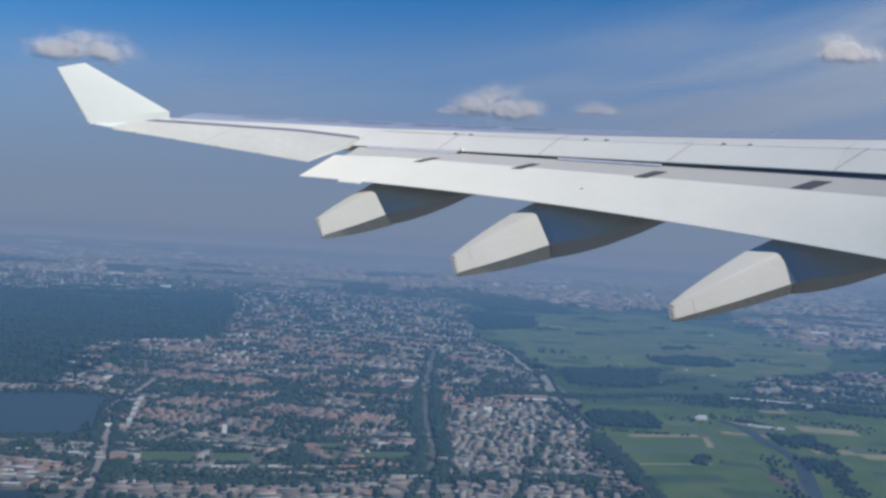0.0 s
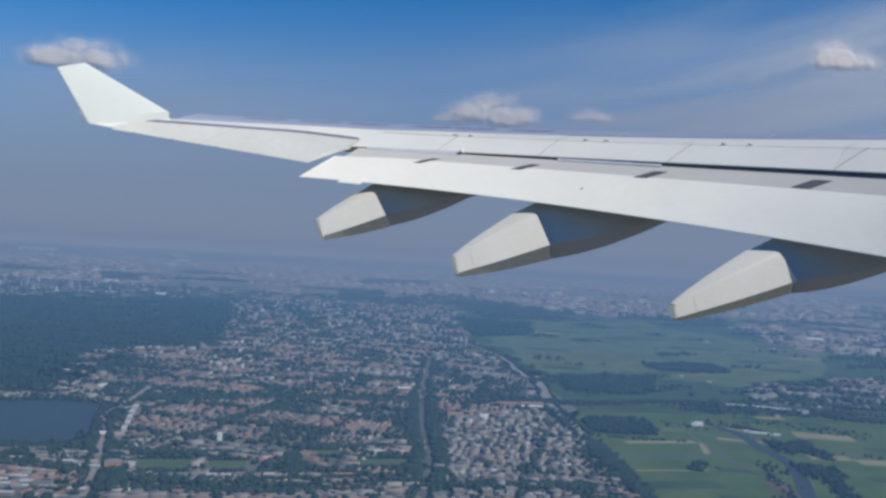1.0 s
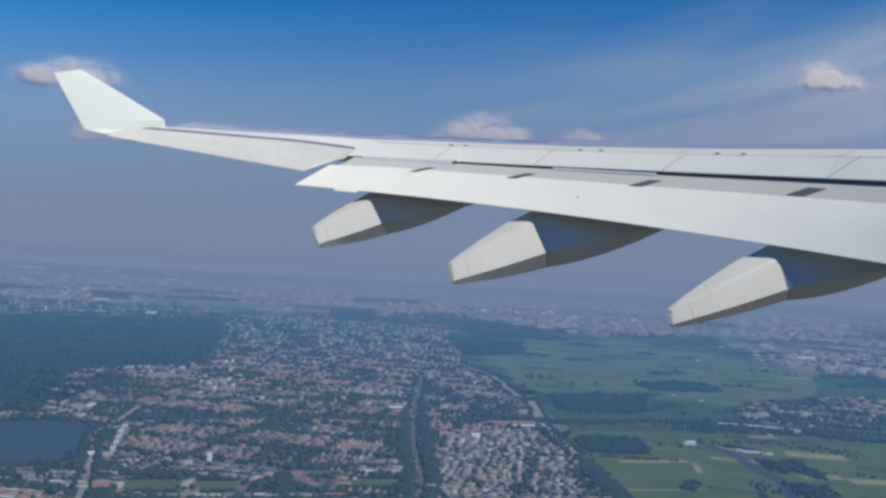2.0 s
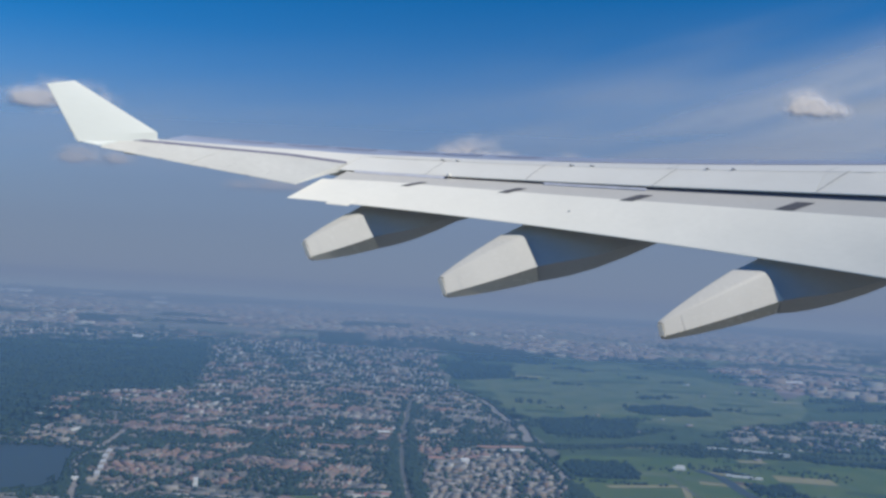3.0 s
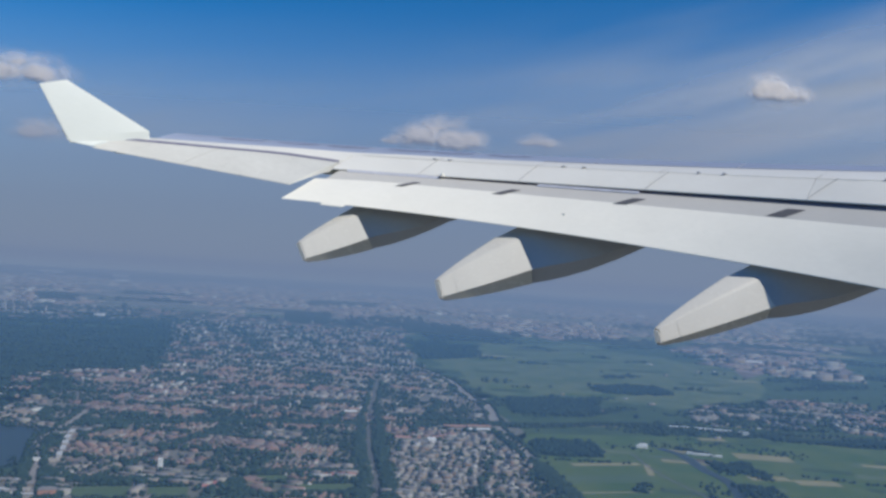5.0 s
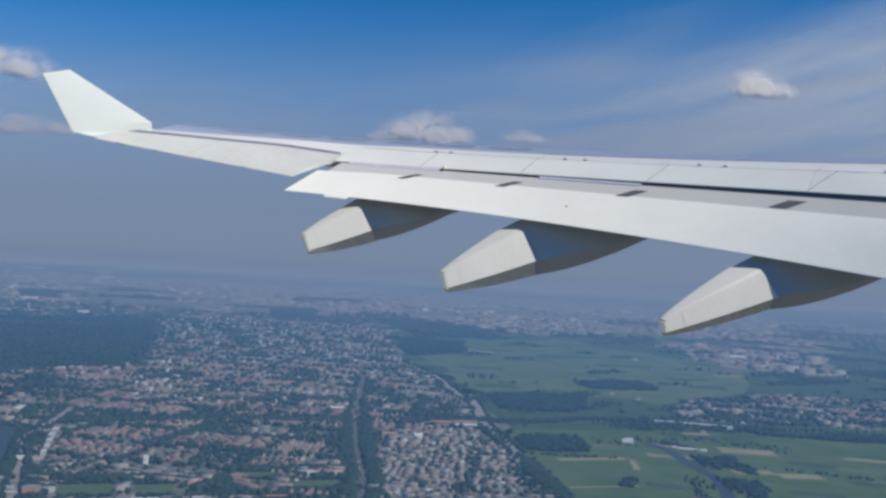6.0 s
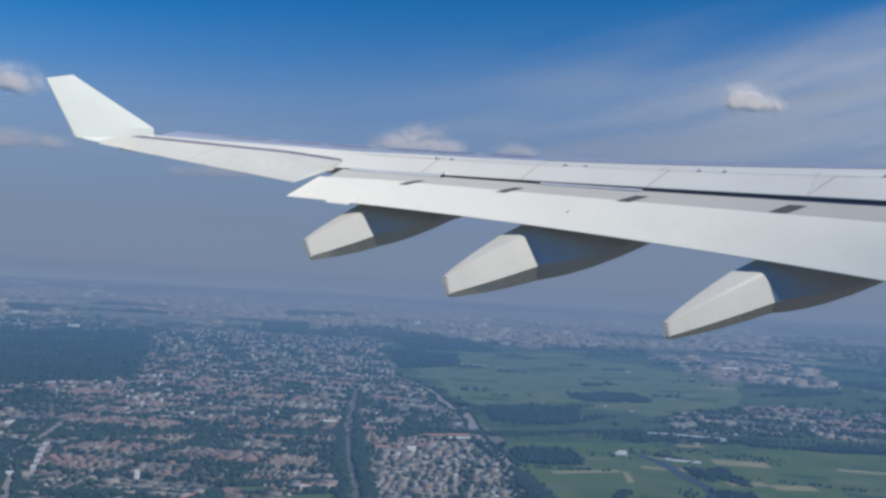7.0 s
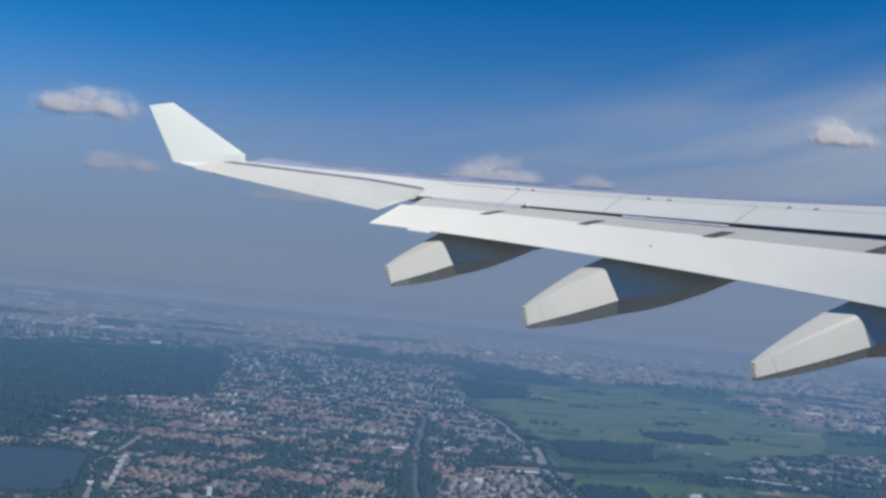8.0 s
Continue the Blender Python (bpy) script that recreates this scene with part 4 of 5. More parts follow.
KINDS = {}
for i in np.flatnonzero(single):
    x, y, turn, length, breadth, height, kind = spots[i]
    kind = int(kind)
    size = (kind, max(2, round(length / 1.5)))
    place = Matrix.Translation((x, y, 0.02)) @ Matrix.Rotation(turn, 4, "Z")
    if size in KINDS:
        copy_thing(KINDS[size], place)
        continue
    sp = np.array([[0, 0, 0, size[1] * 1.5, 1.5 * (1.6 if kind == 2 else 1), 0.86 * (2.2 if kind == 2 else 1), kind]])
    v = house_verts(sp)[0] - np.array([0, 0, 0.02])
    label, cat = [("brick terraced house row with red tiled roof", "terraced house"), ("low house row with grey flat roof", "house"), ("taller apartment block with flat roof", "apartment block")][kind]
    ob = tagged(new(cat.replace(" ", "_")), label, cat, group="houses of the town")
    wall = arrays_mesh("wall", v, TRI[TRI_MAT == 0], [WALLS_ONE])
    part("wall", wall, ob)
    bm = bmesh.new()
    e = 0.07
    for sgn in (-1, 1):
        a = [Vector(v[4 if sgn < 0 else 7]), Vector(v[5 if sgn < 0 else 6]), Vector(v[9]), Vector(v[8])]
        a[0] += Vector((-e, sgn * e, -0.03))
        a[1] += Vector((e, sgn * e, -0.03))
        a[2].x += e
        a[3].x -= e
        up = [bm.verts.new(p + Vector((0, 0, 0.06))) for p in a]
        lo = [bm.verts.new(p + Vector((0, 0, 0.004))) for p in a]
        bm.faces.new(up)
        bm.faces.new(lo[::-1])
        for p in range(4):
            q = (p + 1) % 4
            bm.faces.new((up[p], up[q], lo[q], lo[p]))
    part("roof", finish("roof", bm, ROOF_RED_ONE if kind == 0 else ROOF_GREY_ONE), ob)
    if kind == 0:
        bm = bmesh.new()
        bmesh.ops.create_cube(bm, size=1, matrix=Matrix.Translation((size[1] * 0.45, 0, v[9][2] + 0.05)) @ Matrix.Diagonal((0.18, 0.14, 0.35, 1)))
        part("chimney", finish("chimney", bm, WALLS_ONE), ob)
    ob.matrix_basis = place
    KINDS[size] = ob

# white sheds and glasshouses scattered over the plain
n = 110
sy = 560 + 3200 * rng.random(n) ** 1.4
sx = (rng.random(n) * 2 - 1) * (0.66 * sy + 40)
sx[:30] = np.abs(sx[:30]) * 0.9 + 60
dry = ~(inside(LAKE, sx, sy) | inside(FOREST, sx, sy))
for line in ROADS.values():
    dry &= near_line(line, sx, sy) > 4
sx, sy = sx[dry], sy[dry]
m = len(sx)
big = 0.55 + sy / 1500
sheds = np.stack([sx, sy, rng.normal(0.1, 0.2, m), rng.uniform(3, 12, m) * big, rng.uniform(1.2, 3.5, m) * big, rng.uniform(0.7, 1.3, m) * big ** 0.5, np.ones(m)], 1)
v = house_verts(sheds).reshape(-1, 3)
v[:, 2] += 0.2
tagged(new("farm_sheds", arrays_mesh("farm_sheds", v, (np.arange(m)[:, None, None] * 10 + TRI[None]).reshape(-1, 3), [WALLS, PALE_ROOF], np.tile(TRI_MAT, m))),
       "pale roofed sheds and glasshouses scattered over the plain", "sheds", kind="stuff")

# ---- trees ----
def tree_mesh(name, x, y, size, z=0.0, leaf=LEAVES):
    """Many small uneven clumps: a leaning low body of twelve corners each."""
    k = len(x)
    p = (1 + 5 ** 0.5) / 2
    ico = np.array([(-1, p, 0), (1, p, 0), (-1, -p, 0), (1, -p, 0), (0, -1, p), (0, 1, p), (0, -1, -p), (0, 1, -p), (p, 0, -1), (p, 0, 1), (-p, 0, -1), (-p, 0, 1)]) / 1.9
    face = np.array([(0, 11, 5), (0, 5, 1), (0, 1, 7), (0, 7, 10), (0, 10, 11), (1, 5, 9), (5, 11, 4), (11, 10, 2), (10, 7, 6), (7, 1, 8),
                     (3, 9, 4), (3, 4, 2), (3, 2, 6), (3, 6, 8), (3, 8, 9), (4, 9, 5), (2, 4, 11), (6, 2, 10), (8, 6, 7), (9, 8, 1)])
    v = ico[None] * size[:, None, None] * rng.uniform(0.6, 1.25, (k, 12, 1))
    v[:, :, 2] *= 0.85
    v[:, :, 0] += x[:, None]
    v[:, :, 1] += y[:, None]
    v[:, :, 2] += size[:, None] * 0.75 + z
    f = (np.arange(k)[:, None, None] * 12 + face[None]).reshape(-1, 3)
    return arrays_mesh(name, v.reshape(-1, 3), f, [leaf])


def in_view(n, y0, y1, power=1.0):
    y = y0 + (y1 - y0) * rng.random(n) ** power
    return (rng.random(n) * 2 - 1) * (0.72 * y + 60), y


# street and garden trees
x, y = in_view(105000, 280, 1500, 1.25)
bad = inside(LAKE, x, y) | inside(POND, x, y) | inside(PASTURES[0], x, y)
bad |= on_pitch(x, y, 1.5)
bad |= inside(MEADOWS[0], x, y) & (patches(x, y, 24, 8.0) < 0.74)
for line in ROADS.values():
    bad |= near_line(line, x, y) < 2.4
street = on_street(x, y, 3.4)
green = (patches(x, y, 15, 3.0) > 0.66) | street
south = y < south_edge(x)
lonely = (x > near_edge(y)) & ~inside(VILLAGE, x, y)
clump = patches(x, y, 33, 6.0) > 0.66
park = np.array([(int(a), int(b)) in parks for a, b in zip(*quarter(x, y))])
modern = (x > -28) & (x < 48) & (y < 520)
keep = ~bad & (rng.random(len(x)) < np.where(modern, 0.42, 1.0) * np.where(south, 0.28, 1.0) * np.where(lonely, 0.012 + 0.85 * clump, 0.05 + 0.60 * green + 0.6 * park + 0.10 * (x < -110)))
x, y = x[keep], y[keep]
tagged(new("garden_trees", tree_mesh("garden_trees", x, y, rng.uniform(0.6, 1.3, len(x)) * (1 + y / 2500) * np.where(street[keep], 1.55, 1.0))), "dark green street and garden trees of the town", "trees", kind="stuff")

# avenue trees
ax, ay = [], []
for name, off in (("avenue", 3.4), ("avenue", 4.6), ("avenue", 5.8), ("crossroad", 3.4), ("crossroad", 4.8), ("highway", 5.0), ("lakeside", 4.0), ("southern", 2.8)):
    pts = smooth_line(ROADS[name], 40)
    for a, b in zip(pts, pts[1:]):
        d = (b - a).normalized()
        for sgn in (-1, 1):
            if rng.random() < 0.85:
                o = off + rng.normal(0, 0.5)
                ax.append(a.x - d.y * o * sgn + rng.normal(0, 0.5))
                ay.append(a.y + d.x * o * sgn + rng.normal(0, 0.5))
ax, ay = np.array(ax), np.array(ay)
tagged(new("avenue_trees", tree_mesh("avenue_trees", ax, ay, rng.uniform(0.8, 1.6, len(ax)))), "dark green trees lining the avenue and roads", "trees", kind="stuff")

# woods
wx, wy, ws = [], [], []
for poly, count in [(FOREST, 30000)] + [(p, 0) for p in WOODS]:
    q = np.array(poly)
    count = count or int(min(2600, 0.34 * (q[:, 0].max() - q[:, 0].min()) * (q[:, 1].max() - q[:, 1].min())))
    x = rng.uniform(q[:, 0].min(), q[:, 0].max(), count)
    y = rng.uniform(q[:, 1].min(), q[:, 1].max(), count)
    loose = 14 if poly is FOREST else 5
    ok = inside(poly, x + rng.normal(0, loose, count), y + rng.normal(0, loose, count)) & (patches(x, y, 40, 9.0) > 0.22)
    for cx, cy, l, b in CLEARINGS:
        ok &= ((x - cx) / l) ** 2 + ((y - cy) / (b * 1.7)) ** 2 > 1
    wx.append(x[ok])
    wy.append(y[ok])
    ws.append(rng.uniform(0.7, 1.7, ok.sum()) * (1 + y[ok] / 2500))
# lake shore and hedges along the town's edge
for line, count, wide in ((LAKE + LAKE[:1], 500, 3), ([(60, 300), (56, 390), (50, 475), (46, 540)], 260, 2.0), ([(134, 330), (148, 436)], 90, 2.6), ([(166, 372), (172, 402)], 110, 3.4), ([(158, 524), (176, 508)], 90, 2.6), ([(186, 450), (192, 470)], 50, 2.2), ([(104, 408), (112, 424)], 46, 1.8),
                          ([(190, 655), (260, 700), (345, 770)], 200, 5), ([(60, 470), (120, 470)], 25, 1), ([(100, 505), (180, 545), (240, 520)], 120, 6), ([(200, 470), (300, 440)], 30, 1.5)):
    pts = [Vector(p) for p in line]
    seg = rng.integers(0, len(pts) - 1, count)
    t = rng.random(count)
    wx.append(np.array([pts[i].lerp(pts[i + 1], u).x for i, u in zip(seg, t)]) + rng.normal(0, wide, count))
    wy.append(np.array([pts[i].lerp(pts[i + 1], u).y for i, u in zip(seg, t)]) + rng.normal(0, wide, count))
    ws.append(rng.uniform(0.6, 1.3, count))
wx, wy, ws = np.concatenate(wx), np.concatenate(wy), np.concatenate(ws)
tagged(new("woodland_trees", tree_mesh("woodland_trees", wx, wy, ws, leaf=WOOD_LEAVES)), "dense dark green woods, hedges and lake shore trees", "trees", kind="stuff")

# tall belts of trees that part the quarters
bx, by, bs = [], [], []
for line, count, wide, tall in (([(-219, 486), (-131, 519), (-49, 537)], 900, 3.2, 1.5), ([(-36, 574), (30, 575)], 420, 2.6, 1.4), ([(-56, 570), (-47, 473), (-36, 396), (-36, 364)], 700, 1.7, 1.6),
                                ([(-43, 570), (-34, 473), (-23, 396), (-20, 366)], 620, 1.5, 1.6), ([(57, 455), (60, 432), (66, 398), (70, 360), (74, 300)], 1300, 2.3, 1.5), ([(-160, 330), (-104, 338), (-44, 358)], 300, 1.2, 1.2),
                                ([(-164, 312), (-104, 320), (-50, 338)], 300, 1.3, 1.3), ([(-8, 355), (49, 366)], 360, 2.2, 1.4), ([(-165, 366), (-120, 377), (-96, 382)], 420, 2.4, 1.4), ([(-96, 398), (-34, 414)], 380, 2.2, 1.4),
                                ([(-96, 380), (-88, 352)], 260, 2.6, 1.5), ([(-64, 368), (-34, 378)], 200, 1.4, 1.2), ([(-214, 440), (-200, 402), (-197, 376), (-216, 358)], 420, 2.0, 1.3), ([(-186, 380), (-168, 348), (-156, 318)], 420, 2.4, 1.5),
                                ([(-300, 346), (-214, 364)], 500, 3.6, 1.4), ([(-154, 440), (-140, 470), (-128, 500)], 300, 2.0, 1.4), ([(-210, 560), (-120, 600), (-70, 620)], 500, 3.5, 1.5)):
    pts = [Vector(p) for p in line]
    seg, t = rng.integers(0, len(pts) - 1, count), rng.random(count)
    bx.append(np.array([pts[i].lerp(pts[i + 1], u).x for i, u in zip(seg, t)]) + rng.normal(0, wide, count))
    by.append(np.array([pts[i].lerp(pts[i + 1], u).y for i, u in zip(seg, t)]) + rng.normal(0, wide, count))
    bs.append(rng.uniform(0.7, 1.15, count) * tall)
bx, by, bs = np.concatenate(bx), np.concatenate(by), np.concatenate(bs)
ok = ~on_pitch(bx, by, 0.5)
for line in ROADS.values():
    ok &= near_line(line, bx, by) > 2.0
tagged(new("tree_belts", tree_mesh("tree_belts", bx[ok], by[ok], bs[ok])), "tall dark green tree belts between the quarters", "trees", kind="stuff")

# far woods and parks
x, y = in_view(9000, 1400, 4600, 1.3)
keep = (patches(x, y, 150, 4.0) > 0.42) & (far_town(x, y) < 0.35)
x, y = x[keep], y[keep]
tagged(new("far_trees", tree_mesh("far_trees", x, y, rng.uniform(3, 7, len(x)), leaf=WOOD_LEAVES)), "far hazy woods between the suburbs", "trees", kind="stuff")

# ---- named buildings ----
def hall(x, y, turn, parts, name, label, category):
    """A building of several boxes: (dx, dy, length, breadth, height, wall, roof)."""
    ob = tagged(new(name), label, category)
    for dx, dy, l, b, h, wm, rm in parts:
        bm = bmesh.new()
        bmesh.ops.create_cube(bm, size=1, matrix=Matrix.Translation((dx, dy, h / 2)) @ Matrix.Diagonal((l, b, h, 1)))
        part("wall", finish("wall", bm, wm), ob)
        bm = bmesh.new()
        bmesh.ops.create_cube(bm, size=1, matrix=Matrix.Translation((dx, dy, h + 0.08)) @ Matrix.Diagonal((l + 0.2, b + 0.2, 0.16, 1)))
        part("roof", finish("roof", bm, rm), ob)
    ob.matrix_basis = Matrix.Translation((x, y, 0.3)) @ Matrix.Rotation(radians(turn), 4, "Z")
    return ob


hall(-64, 572, 10, [(0, 0, 9, 5, 2.2, WALLS_ONE, WHITE_ROOF), (3, 4, 8, 4, 3.4, WALLS_ONE, ORANGE_ROOF), (-5, 2, 4, 4, 1.6, WALLS_ONE, ROOF_GREY_ONE)], "shopping_centre",
     "white and orange roofed shopping centre", "shopping centre")
hall(133, 519, -3, [(0, 0, 7, 3, 1.3, WHITE_ROOF, WHITE_ROOF), (2, 6, 5, 2.5, 1.3, WHITE_ROOF, WHITE_ROOF)], "farm_shed", "white roofed farm sheds by the river", "farm shed")
hall(168, 507, -4, [(0, 0, 11, 1.6, 1.0, WHITE_ROOF, WHITE_ROOF), (9, -1.2, 7, 1.6, 1.0, WHITE_ROOF, WHITE_ROOF), (-7, 2, 3, 1.6, 1.1, WHITE_ROOF, WHITE_ROOF)], "greenhouse", "long white greenhouses beside the river", "greenhouse")
hall(466, 1190, 0, [(0, 0, 26, 8, 2.5, WHITE_ROOF, WHITE_ROOF)], "warehouse", "far white roofed warehouse", "warehouse")
hall(20, 546, 12, [(-9, 0, 15, 6, 1.7, WALLS_ONE, ORANGE_ROOF), (8, 0.5, 17, 5, 2.0, WALLS_ONE, ORANGE_ROOF), (-10, -9, 12, 4.5, 1.5, WALLS_ONE, ROOF_GREY_ONE), (6, -8.5, 15, 4, 1.6, CONCRETE_ONE, WHITE_ROOF)], "office_block", "long orange roofed block beside the highway", "office block")
hall(-104, 368, 15, [(0, 0, 8, 5, 1.2, WALLS_ONE, CRIMSON), (2, 6, 6, 6, 1.0, WALLS_ONE, CRIMSON)], "sports_hall", "sports hall with crimson red roof", "sports hall")
hall(-48, 403, 14, [(0, 0, 15, 6, 1.0, WALLS_ONE, CRIMSON), (-10, -1, 4, 4, 1.2, WALLS_ONE, ORANGE_ROOF)], "school", "low school with orange red roof", "school")
hall(-166, 340, 20, [(0, 0, 7, 4, 3.2, ORANGE_ROOF, ROOF_GREY_ONE)], "office_block", "reddish brick office block beside the lakeside road", "office block")
for x, y, l, b in PITCHES:
    c, sn = math.cos(LEAN), math.sin(LEAN)
    sheet([(x + c * u * l - sn * v * b, y + sn * u * l + c * v * b) for u, v in ((-0.5, -0.5), (0.5, -0.5), (0.5, 0.5), (-0.5, 0.5))], 0.3, "playing_field", PITCH, "structure", "green playing field edged by trees", "playing field")
    ring_u, ring_v = np.concatenate([np.linspace(-l / 2, l / 2, 22)] * 2), np.concatenate([np.full(22, -b / 2 - 1.2), np.full(22, b / 2 + 1.2)])
    tagged(new("hedge_trees", tree_mesh("hedge_trees", x + c * ring_u - sn * ring_v + rng.normal(0, 0.5, 44), y + sn * ring_u + c * ring_v + rng.normal(0, 0.3, 44), rng.uniform(0.8, 1.5, 44))), "dark trees hedging the playing field", "trees", kind="stuff")
bm = bmesh.new()
bmesh.ops.create_circle(bm, cap_ends=True, segments=40, radius=6.5, matrix=Matrix.Translation((-26, 352, 0.34)) @ Matrix.Diagonal((1, 1.3, 1, 1)))
tagged(new("plaza", finish("plaza", bm, PAVING)), "pale paved plaza at the avenue's end", "plaza", kind="structure")
for x, y, a, l, b, h in ((-12, 338, 12, 4.4, 4.2, 2.6), (0, 342, 14, 4.2, 4.2, 2.6), (10, 346, 10, 3.6, 3.6, 2.8), (-20, 332, 16, 5.5, 4.0, 2.2), (30, 350, 13, 5.0, 3.5, 2.0), (60, 375, 0, 3.4, 3.4, 1.8)):
    hall(x, y, a, [(0, 0, l, b, h, WALLS_ONE, ROOF_GREY_ONE), (0.4, 0.2, l * 0.35, b * 0.3, h + 0.4, WALLS_ONE, ROOF_GREY_ONE)], "apartment_block", "square brick apartment block with flat roof", "apartment block")
hall(-4, 493, 8, [(0, 0, 5, 4.5, 3.0, WHITE_ROOF, WHITE_ROOF), (-14, 8, 16, 6, 1.6, WALLS_ONE, ORANGE_ROOF), (-8, -3, 10, 5, 1.4, WALLS_ONE, ROOF_GREY_ONE)], "town_hall", "white block among orange roofed halls", "hall")
hall(-137, 394, 5, [(0, 0, 2.0, 1.8, 5.2, WHITE_ROOF, WHITE_ROOF)], "tower_block", "slim white tower block between houses", "tower block")
hall(-198, 396, 14, [(0, 0, 6, 2.0, 1.2, WHITE_ROOF, WHITE_ROOF)], "boathouse", "long white boathouse on the lake shore", "boathouse")
for x, y, a in ((-192, 404, 112), (-196, 416, 112), (-201, 429, 108), (-206, 442, 105), (-210, 455, 100)):
    hall(x, y, a, [(0, 0, 7.5, 2.6, 2.2, CONCRETE_ONE, PALE_ROOF)], "apartment_block", "pale slab of flats along the lakeside road", "apartment block")
hall(-64, 355, 14, [(0, 0, 11, 2.0, 1.0, WALLS_ONE, ORANGE_ROOF)], "school", "low school wing with orange red roof", "school")
srnd = random.Random(5)
for k in range(120):
    x, y = srnd.uniform(-234, -160), round(srnd.uniform(296, 362) / 5.2) * 5.2
    if x + 0.35 * (y - 300) > -160 or (abs(x + 178) < 9 and abs(y - 322) < 6) or bool(inside(POND, np.array(x), np.array(y))):
        continue
    roof = srnd.choice((PALE_ROOF, ROOF_GREY_ONE, ROOF_GREY_ONE, ROOF_GREY_ONE))
    hall(x, y, 8 + srnd.uniform(-3, 3), [(0, 0, srnd.uniform(3.5, 8), srnd.uniform(1.6, 3.2), srnd.uniform(0.8, 1.3), WALLS_ONE, roof)], "industrial_shed", "low industrial shed with pale flat roof", "shed")

# the farthest white halls stand in for reflecting strips, set nearer to show through haze
for x, y, l, b in ((-1940, 3220, 150, 30), (-1700, 3400, 100, 26), (-1410, 3440, 60, 20), (-2110, 2960, 80, 26), (-1180, 2900, 46, 16), (-880, 1330, 26, 5), (-560, 1290, 16, 5), (-640, 880, 12, 3)):
    hall(x, y, 4, [(0, 0, l, b, 3 + l / 16, WHITE_ROOF, WHITE_ROOF)], "hangar", "far white hall near the skyline", "hangar")

for k in range(10):
    hall(-150 + 5.9 * k, 330 + 1.65 * k, 15, [(0, 0, srnd.uniform(4.0, 5.4), srnd.uniform(2.0, 3.0), srnd.uniform(1.2, 1.9), WALLS_ONE, srnd.choice((ROOF_GREY_ONE, PALE_ROOF, ROOF_GREY_ONE)))], "flat_block",
         "grey flat roofed block in a street row", "apartment block")

# pale slabs of flats that catch the sun over the middle of the town
n = 520
lx, ly = rng.uniform(-420, 40, n), 560 + 900 * rng.random(n) ** 1.2
ok = ~open_land(lx, ly) & (patches(lx, ly, 48, 4.4) > 0.48)
lx, ly = lx[ok], ly[ok]
m = len(lx)
slabs = np.stack([lx, ly, rng.choice([-0.1, 1.47], m) + rng.normal(0, 0.08, m), rng.uniform(2.5, 7.5, m), rng.uniform(1.2, 2.0, m), rng.uniform(1.2, 3.8, m), np.ones(m)], 1)
tagged(new("slab_blocks", arrays_mesh("slab_blocks", house_verts(slabs).reshape(-1, 3), (np.arange(m)[:, None, None] * 10 + TRI[None]).reshape(-1, 3), [CONCRETE, PALE_ROOF], np.tile(TRI_MAT, m))),
       "many pale concrete slabs of flats among the houses", "apartment blocks", kind="stuff")

# apartment towers over the suburbs
tower = tagged(new("tower_block"), "pale concrete tower block above the suburbs", "tower block", group="tower blocks")
bm = bmesh.new()
bmesh.ops.create_cube(bm, size=1, matrix=Matrix.Translation((0, 0, 3.0)) @ Matrix.Diagonal((4.2, 1.8, 6.0, 1)))
for z in np.arange(0.6, 6, 0.6):
    bmesh.ops.create_cube(bm, size=1, matrix=Matrix.Translation((0, 0, z)) @ Matrix.Diagonal((4.3, 1.95, 0.16, 1)))
part("wall", finish("wall", bm, CONCRETE_ONE), tower)
bm = bmesh.new()
bmesh.ops.create_cube(bm, size=1, matrix=Matrix.Translation((0.8, 0, 6.3)) @ Matrix.Diagonal((1.4, 1.0, 0.6, 1)))
part("lift_house", finish("lift_house", bm, WALLS_ONE), tower)
tower.matrix_basis = Matrix.Translation((-120, 1180, 0.02))
for k in range(120):
    cx, cy, r = [(-160, 1000, 170), (-730, 1350, 120), (-250, 1320, 120), (-60, 880, 110), (250, 1800, 260), (600, 1750, 150)][k % 6]
    x, y = cx + rng.normal(0, r * 0.6), cy + rng.normal(0, r * 0.5)
    if bool(open_land(np.array([x]), np.array([y]))[0]):
        continue
    copy_thing(tower, Matrix.Translation((x, y, 0.02)) @ Matrix.Rotation(rng.uniform(0, 3.1), 4, "Z") @ Matrix.Diagonal((1, 1, 1.5 if cx < -700 else 1, 1)))

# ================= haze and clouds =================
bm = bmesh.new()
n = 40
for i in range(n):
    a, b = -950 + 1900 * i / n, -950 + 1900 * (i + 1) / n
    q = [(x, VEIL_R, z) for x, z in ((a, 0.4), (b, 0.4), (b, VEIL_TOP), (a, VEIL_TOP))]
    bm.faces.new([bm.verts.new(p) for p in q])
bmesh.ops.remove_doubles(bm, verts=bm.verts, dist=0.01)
tagged(new("backdrop_haze", finish("backdrop_haze", bm, HAZE)), "upright see-through sheet painted as bluish haze", "haze", kind="structure")


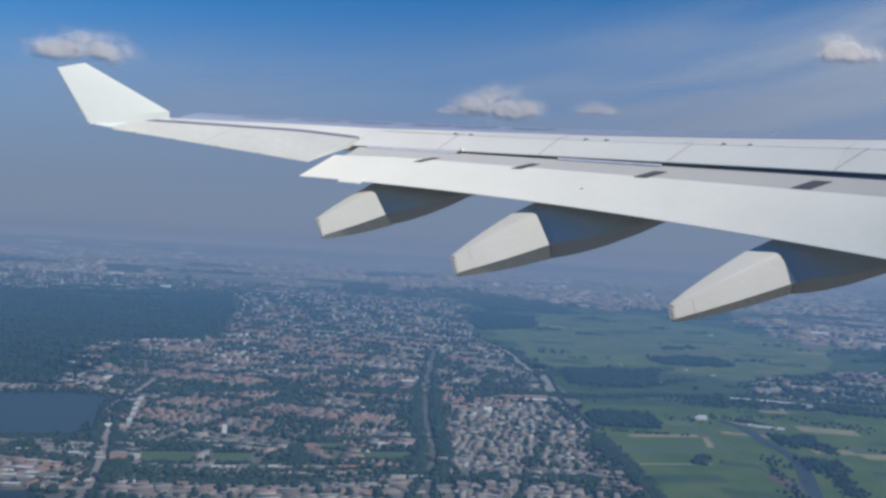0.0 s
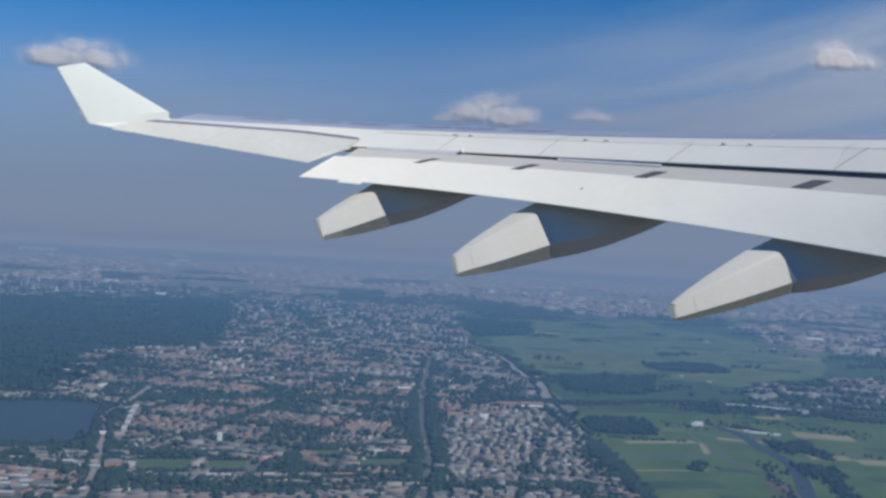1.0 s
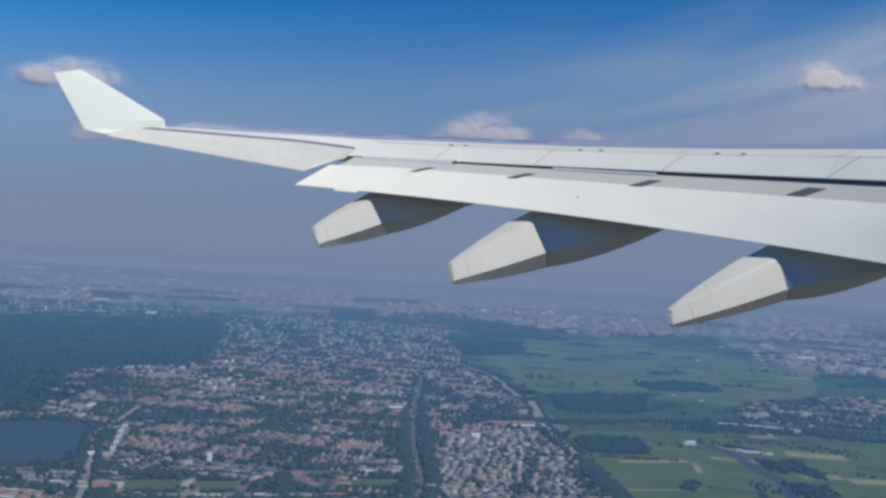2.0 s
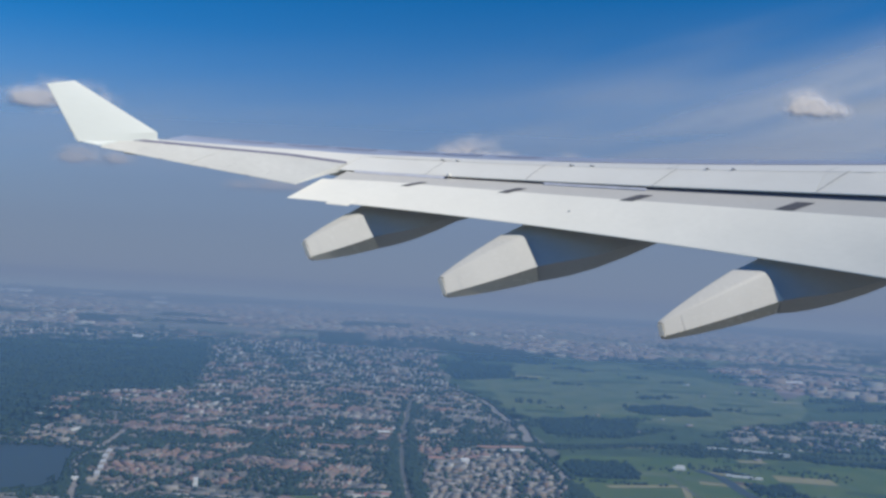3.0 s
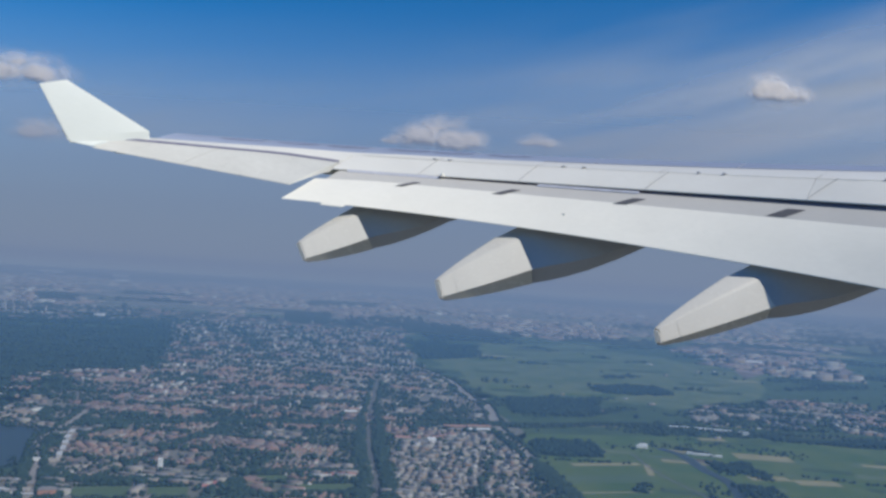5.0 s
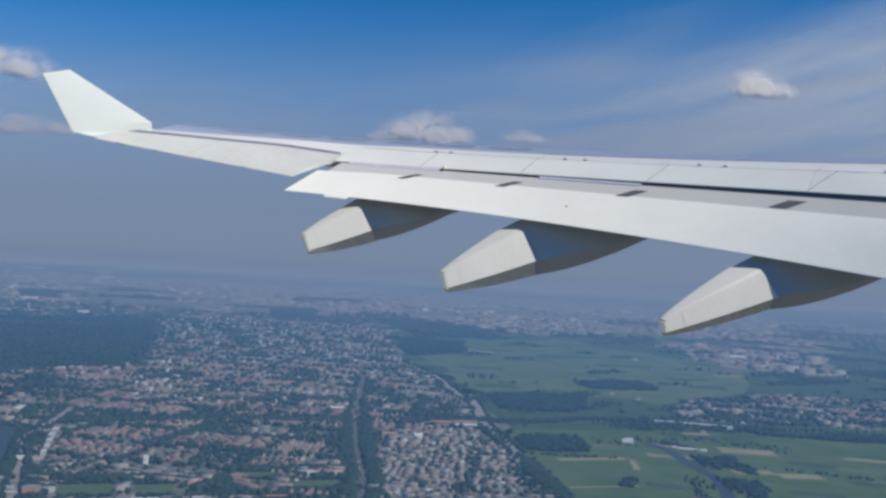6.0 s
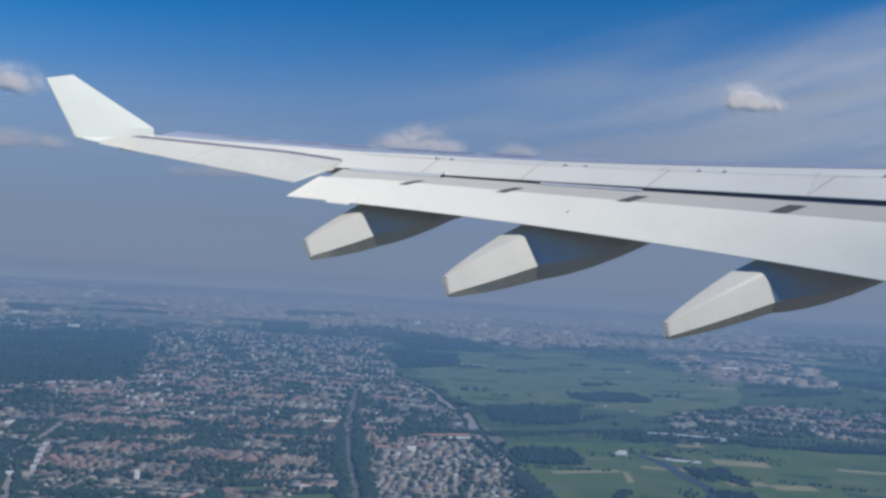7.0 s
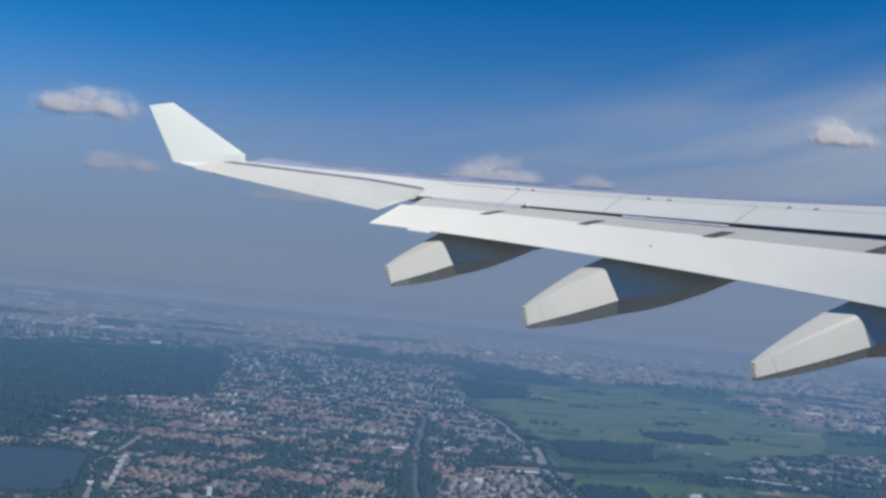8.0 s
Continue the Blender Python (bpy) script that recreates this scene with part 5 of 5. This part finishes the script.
def cumulus(azimuth, elevation, wide, tall, seed, thick=1.0):
    """A flat-based heap of vapour, flattened to a shallow relief towards the camera, 3000 m off, thinning out towards
    its rim. Angles and sizes in degrees.
    """
    d = 3000
    m = d * math.tan(radians(1))
    nu, nv = 90, 40
    rnd = random.Random(seed)
    heaps = [(rnd.uniform(-0.55, 0.55), rnd.uniform(-0.30, -0.05), rnd.uniform(0.22, 0.34)) for k in range(4)] + [(rnd.uniform(-0.25, 0.1), 0.05, 0.40), (0.0, -0.30, 0.62), (0.42, -0.25, 0.3)]
    verts, thin = [], []
    for side in (-1, 1):
        for j in range(nv + 1):
            for i in range(nu + 1):
                u, v = i / nu * 2 - 1, j / nv * 2 - 1
                p = Vector((u * wide * 0.5, v * tall * 0.5, seed * 7.3))
                big = noise.fractal(p * 1.0, 1.0, 2.0, 3)
                small = noise.fractal(p * 2.6 + Vector((5, 2, 0)), 1.0, 2.0, 4)
                body = -1.0
                for cx, cz, r in heaps:
                    q = ((u - cx) / r) ** 2 + ((v - cz) / (r * 1.5)) ** 2
                    body = max(body, 1 - q) if body < 0 else body + max(0, 1 - q) * 0.5
                body = body * 0.75 + 0.30 * big + 0.11 * small
                body -= max(0, -0.30 - v) * 1.9 + 2.5 * max(0, abs(u) - 0.75) + 2.0 * max(0, abs(v) - 0.8)
                dens = min(1, max(0, body * 0.60 + 0.19))
                dens = dens * dens * (3 - 2 * dens)
                lump = dens * (1 + 0.25 * big)
                verts.append((u * wide * m / 2, side * lump * tall * m * 0.05, v * tall * m / 2))
                thin.append(dens * thick)
    n = (nu + 1) * (nv + 1)
    q = np.array([(j * (nu + 1) + i, j * (nu + 1) + i + 1, (j + 1) * (nu + 1) + i + 1, (j + 1) * (nu + 1) + i) for j in range(nv) for i in range(nu)])
    thin = np.array(thin)
    faces = np.concatenate([q[thin[q].max(1) > 0.004], q[thin[q].min(1) > 0.75 * thick][:, ::-1] + n])
    me = arrays_mesh("cumulus_cloud", np.array(verts), faces, [CLOUD], smooth=True)
    a = me.attributes.new("thickness", "FLOAT", "POINT")
    a.data.foreach_set("value", thin.astype(np.float32))
    ob = tagged(new("cumulus_cloud", me), "small soft white fair weather cloud", "cloud", group="fair weather clouds")
    a = radians(azimuth)
    ob.matrix_basis = Matrix.Translation((d * math.sin(a), d * math.cos(a), H + d * math.tan(radians(elevation))))


cumulus(-29.1, 11.15, 12.0, 4.0, 1, 0.68)
cumulus(-0.9, 9.85, 9.8, 4.3, 2, 1.0)
cumulus(-4.2, 9.3, 3.4, 1.3, 7, 0.5)
cumulus(22.2, 13.5, 7.0, 3.6, 12, 0.68)
cumulus(-27.2, 7.6, 8.5, 2.4, 4, 0.6)
cumulus(-15.6, 6.8, 8.5, 2.0, 5, 0.6)
cumulus(6.0, 9.8, 5.5, 1.8, 6, 0.55)


def cirrus():
    """One thin sheet of ice cloud, 3300 m off, drawn out in streaks and densest to the east. Angles in degrees."""
    d = 3300
    streaks = [  # azimuth, elevation, length, breadth, lean, density
        (33, 9.4, 28, 5.6, 0.14, 0.66), (28, 14.6, 18, 2.4, 0.17, 0.50), (19, 12.4, 9, 0.8, 0.16, 0.20), (8, 14.4, 7, 0.9, 0.10, 0.14), (15, 17.5, 9, 1.1, 0.22, 0.09),
        # the last, broad streak is haze added to brighten the middle sky
        (13, 9.4, 16, 2.4, 0.06, 0.32), (-24, 8.6, 14, 3.0, 0.0, 0.28), (30, 17.5, 9, 1.3, 0.24, 0.16), (6, 12.0, 26, 4.5, 0.10, 0.14),
    ]
    nu, nv = 170, 70
    verts, thin = [], []
    for j in range(nv + 1):
        for i in range(nu + 1):
            az, el = -38 + 80 * i / nu, 3.5 + 22 * j / nv
            clear = 1.0
            s1 = noise.fractal(Vector((az * 0.05, (el - 0.16 * az) * 0.35, 3.1)), 1.0, 2.0, 4)
            s2 = noise.fractal(Vector((az * 0.11, (el - 0.20 * az) * 0.9, 8.4)), 1.0, 2.0, 4)
            for a0, e0, long, broad, lean, dense in streaks:
                u, v = (az - a0) / long, (el - e0 - lean * (az - a0)) / broad
                clear *= 1 - dense * math.exp(-u * u - v * v) * min(1.3, max(0, 0.92 + 0.35 * s1 + 0.40 * s2))
            rim = min(1, (1 - abs(2 * i / nu - 1)) * 8) * min(1, (1 - abs(2 * j / nv - 1)) * 6)
            a = radians(az)
            verts.append((d * math.tan(a), d + 4 * s1, H + d / math.cos(a) * math.tan(radians(el))))
            thin.append((1 - clear) * rim)
    faces = np.array([(j * (nu + 1) + i, j * (nu + 1) + i + 1, (j + 1) * (nu + 1) + i + 1, (j + 1) * (nu + 1) + i) for j in range(nv) for i in range(nu)])
    me = arrays_mesh("cirrus_cloud", np.array(verts), faces, [CIRRUS], smooth=True)
    a = me.attributes.new("thickness", "FLOAT", "POINT")
    a.data.foreach_set("value", np.array(thin, dtype=np.float32))
    tagged(new("cirrus_cloud", me), "thin streaked white high cirrus", "cloud", kind="stuff")


cirrus()
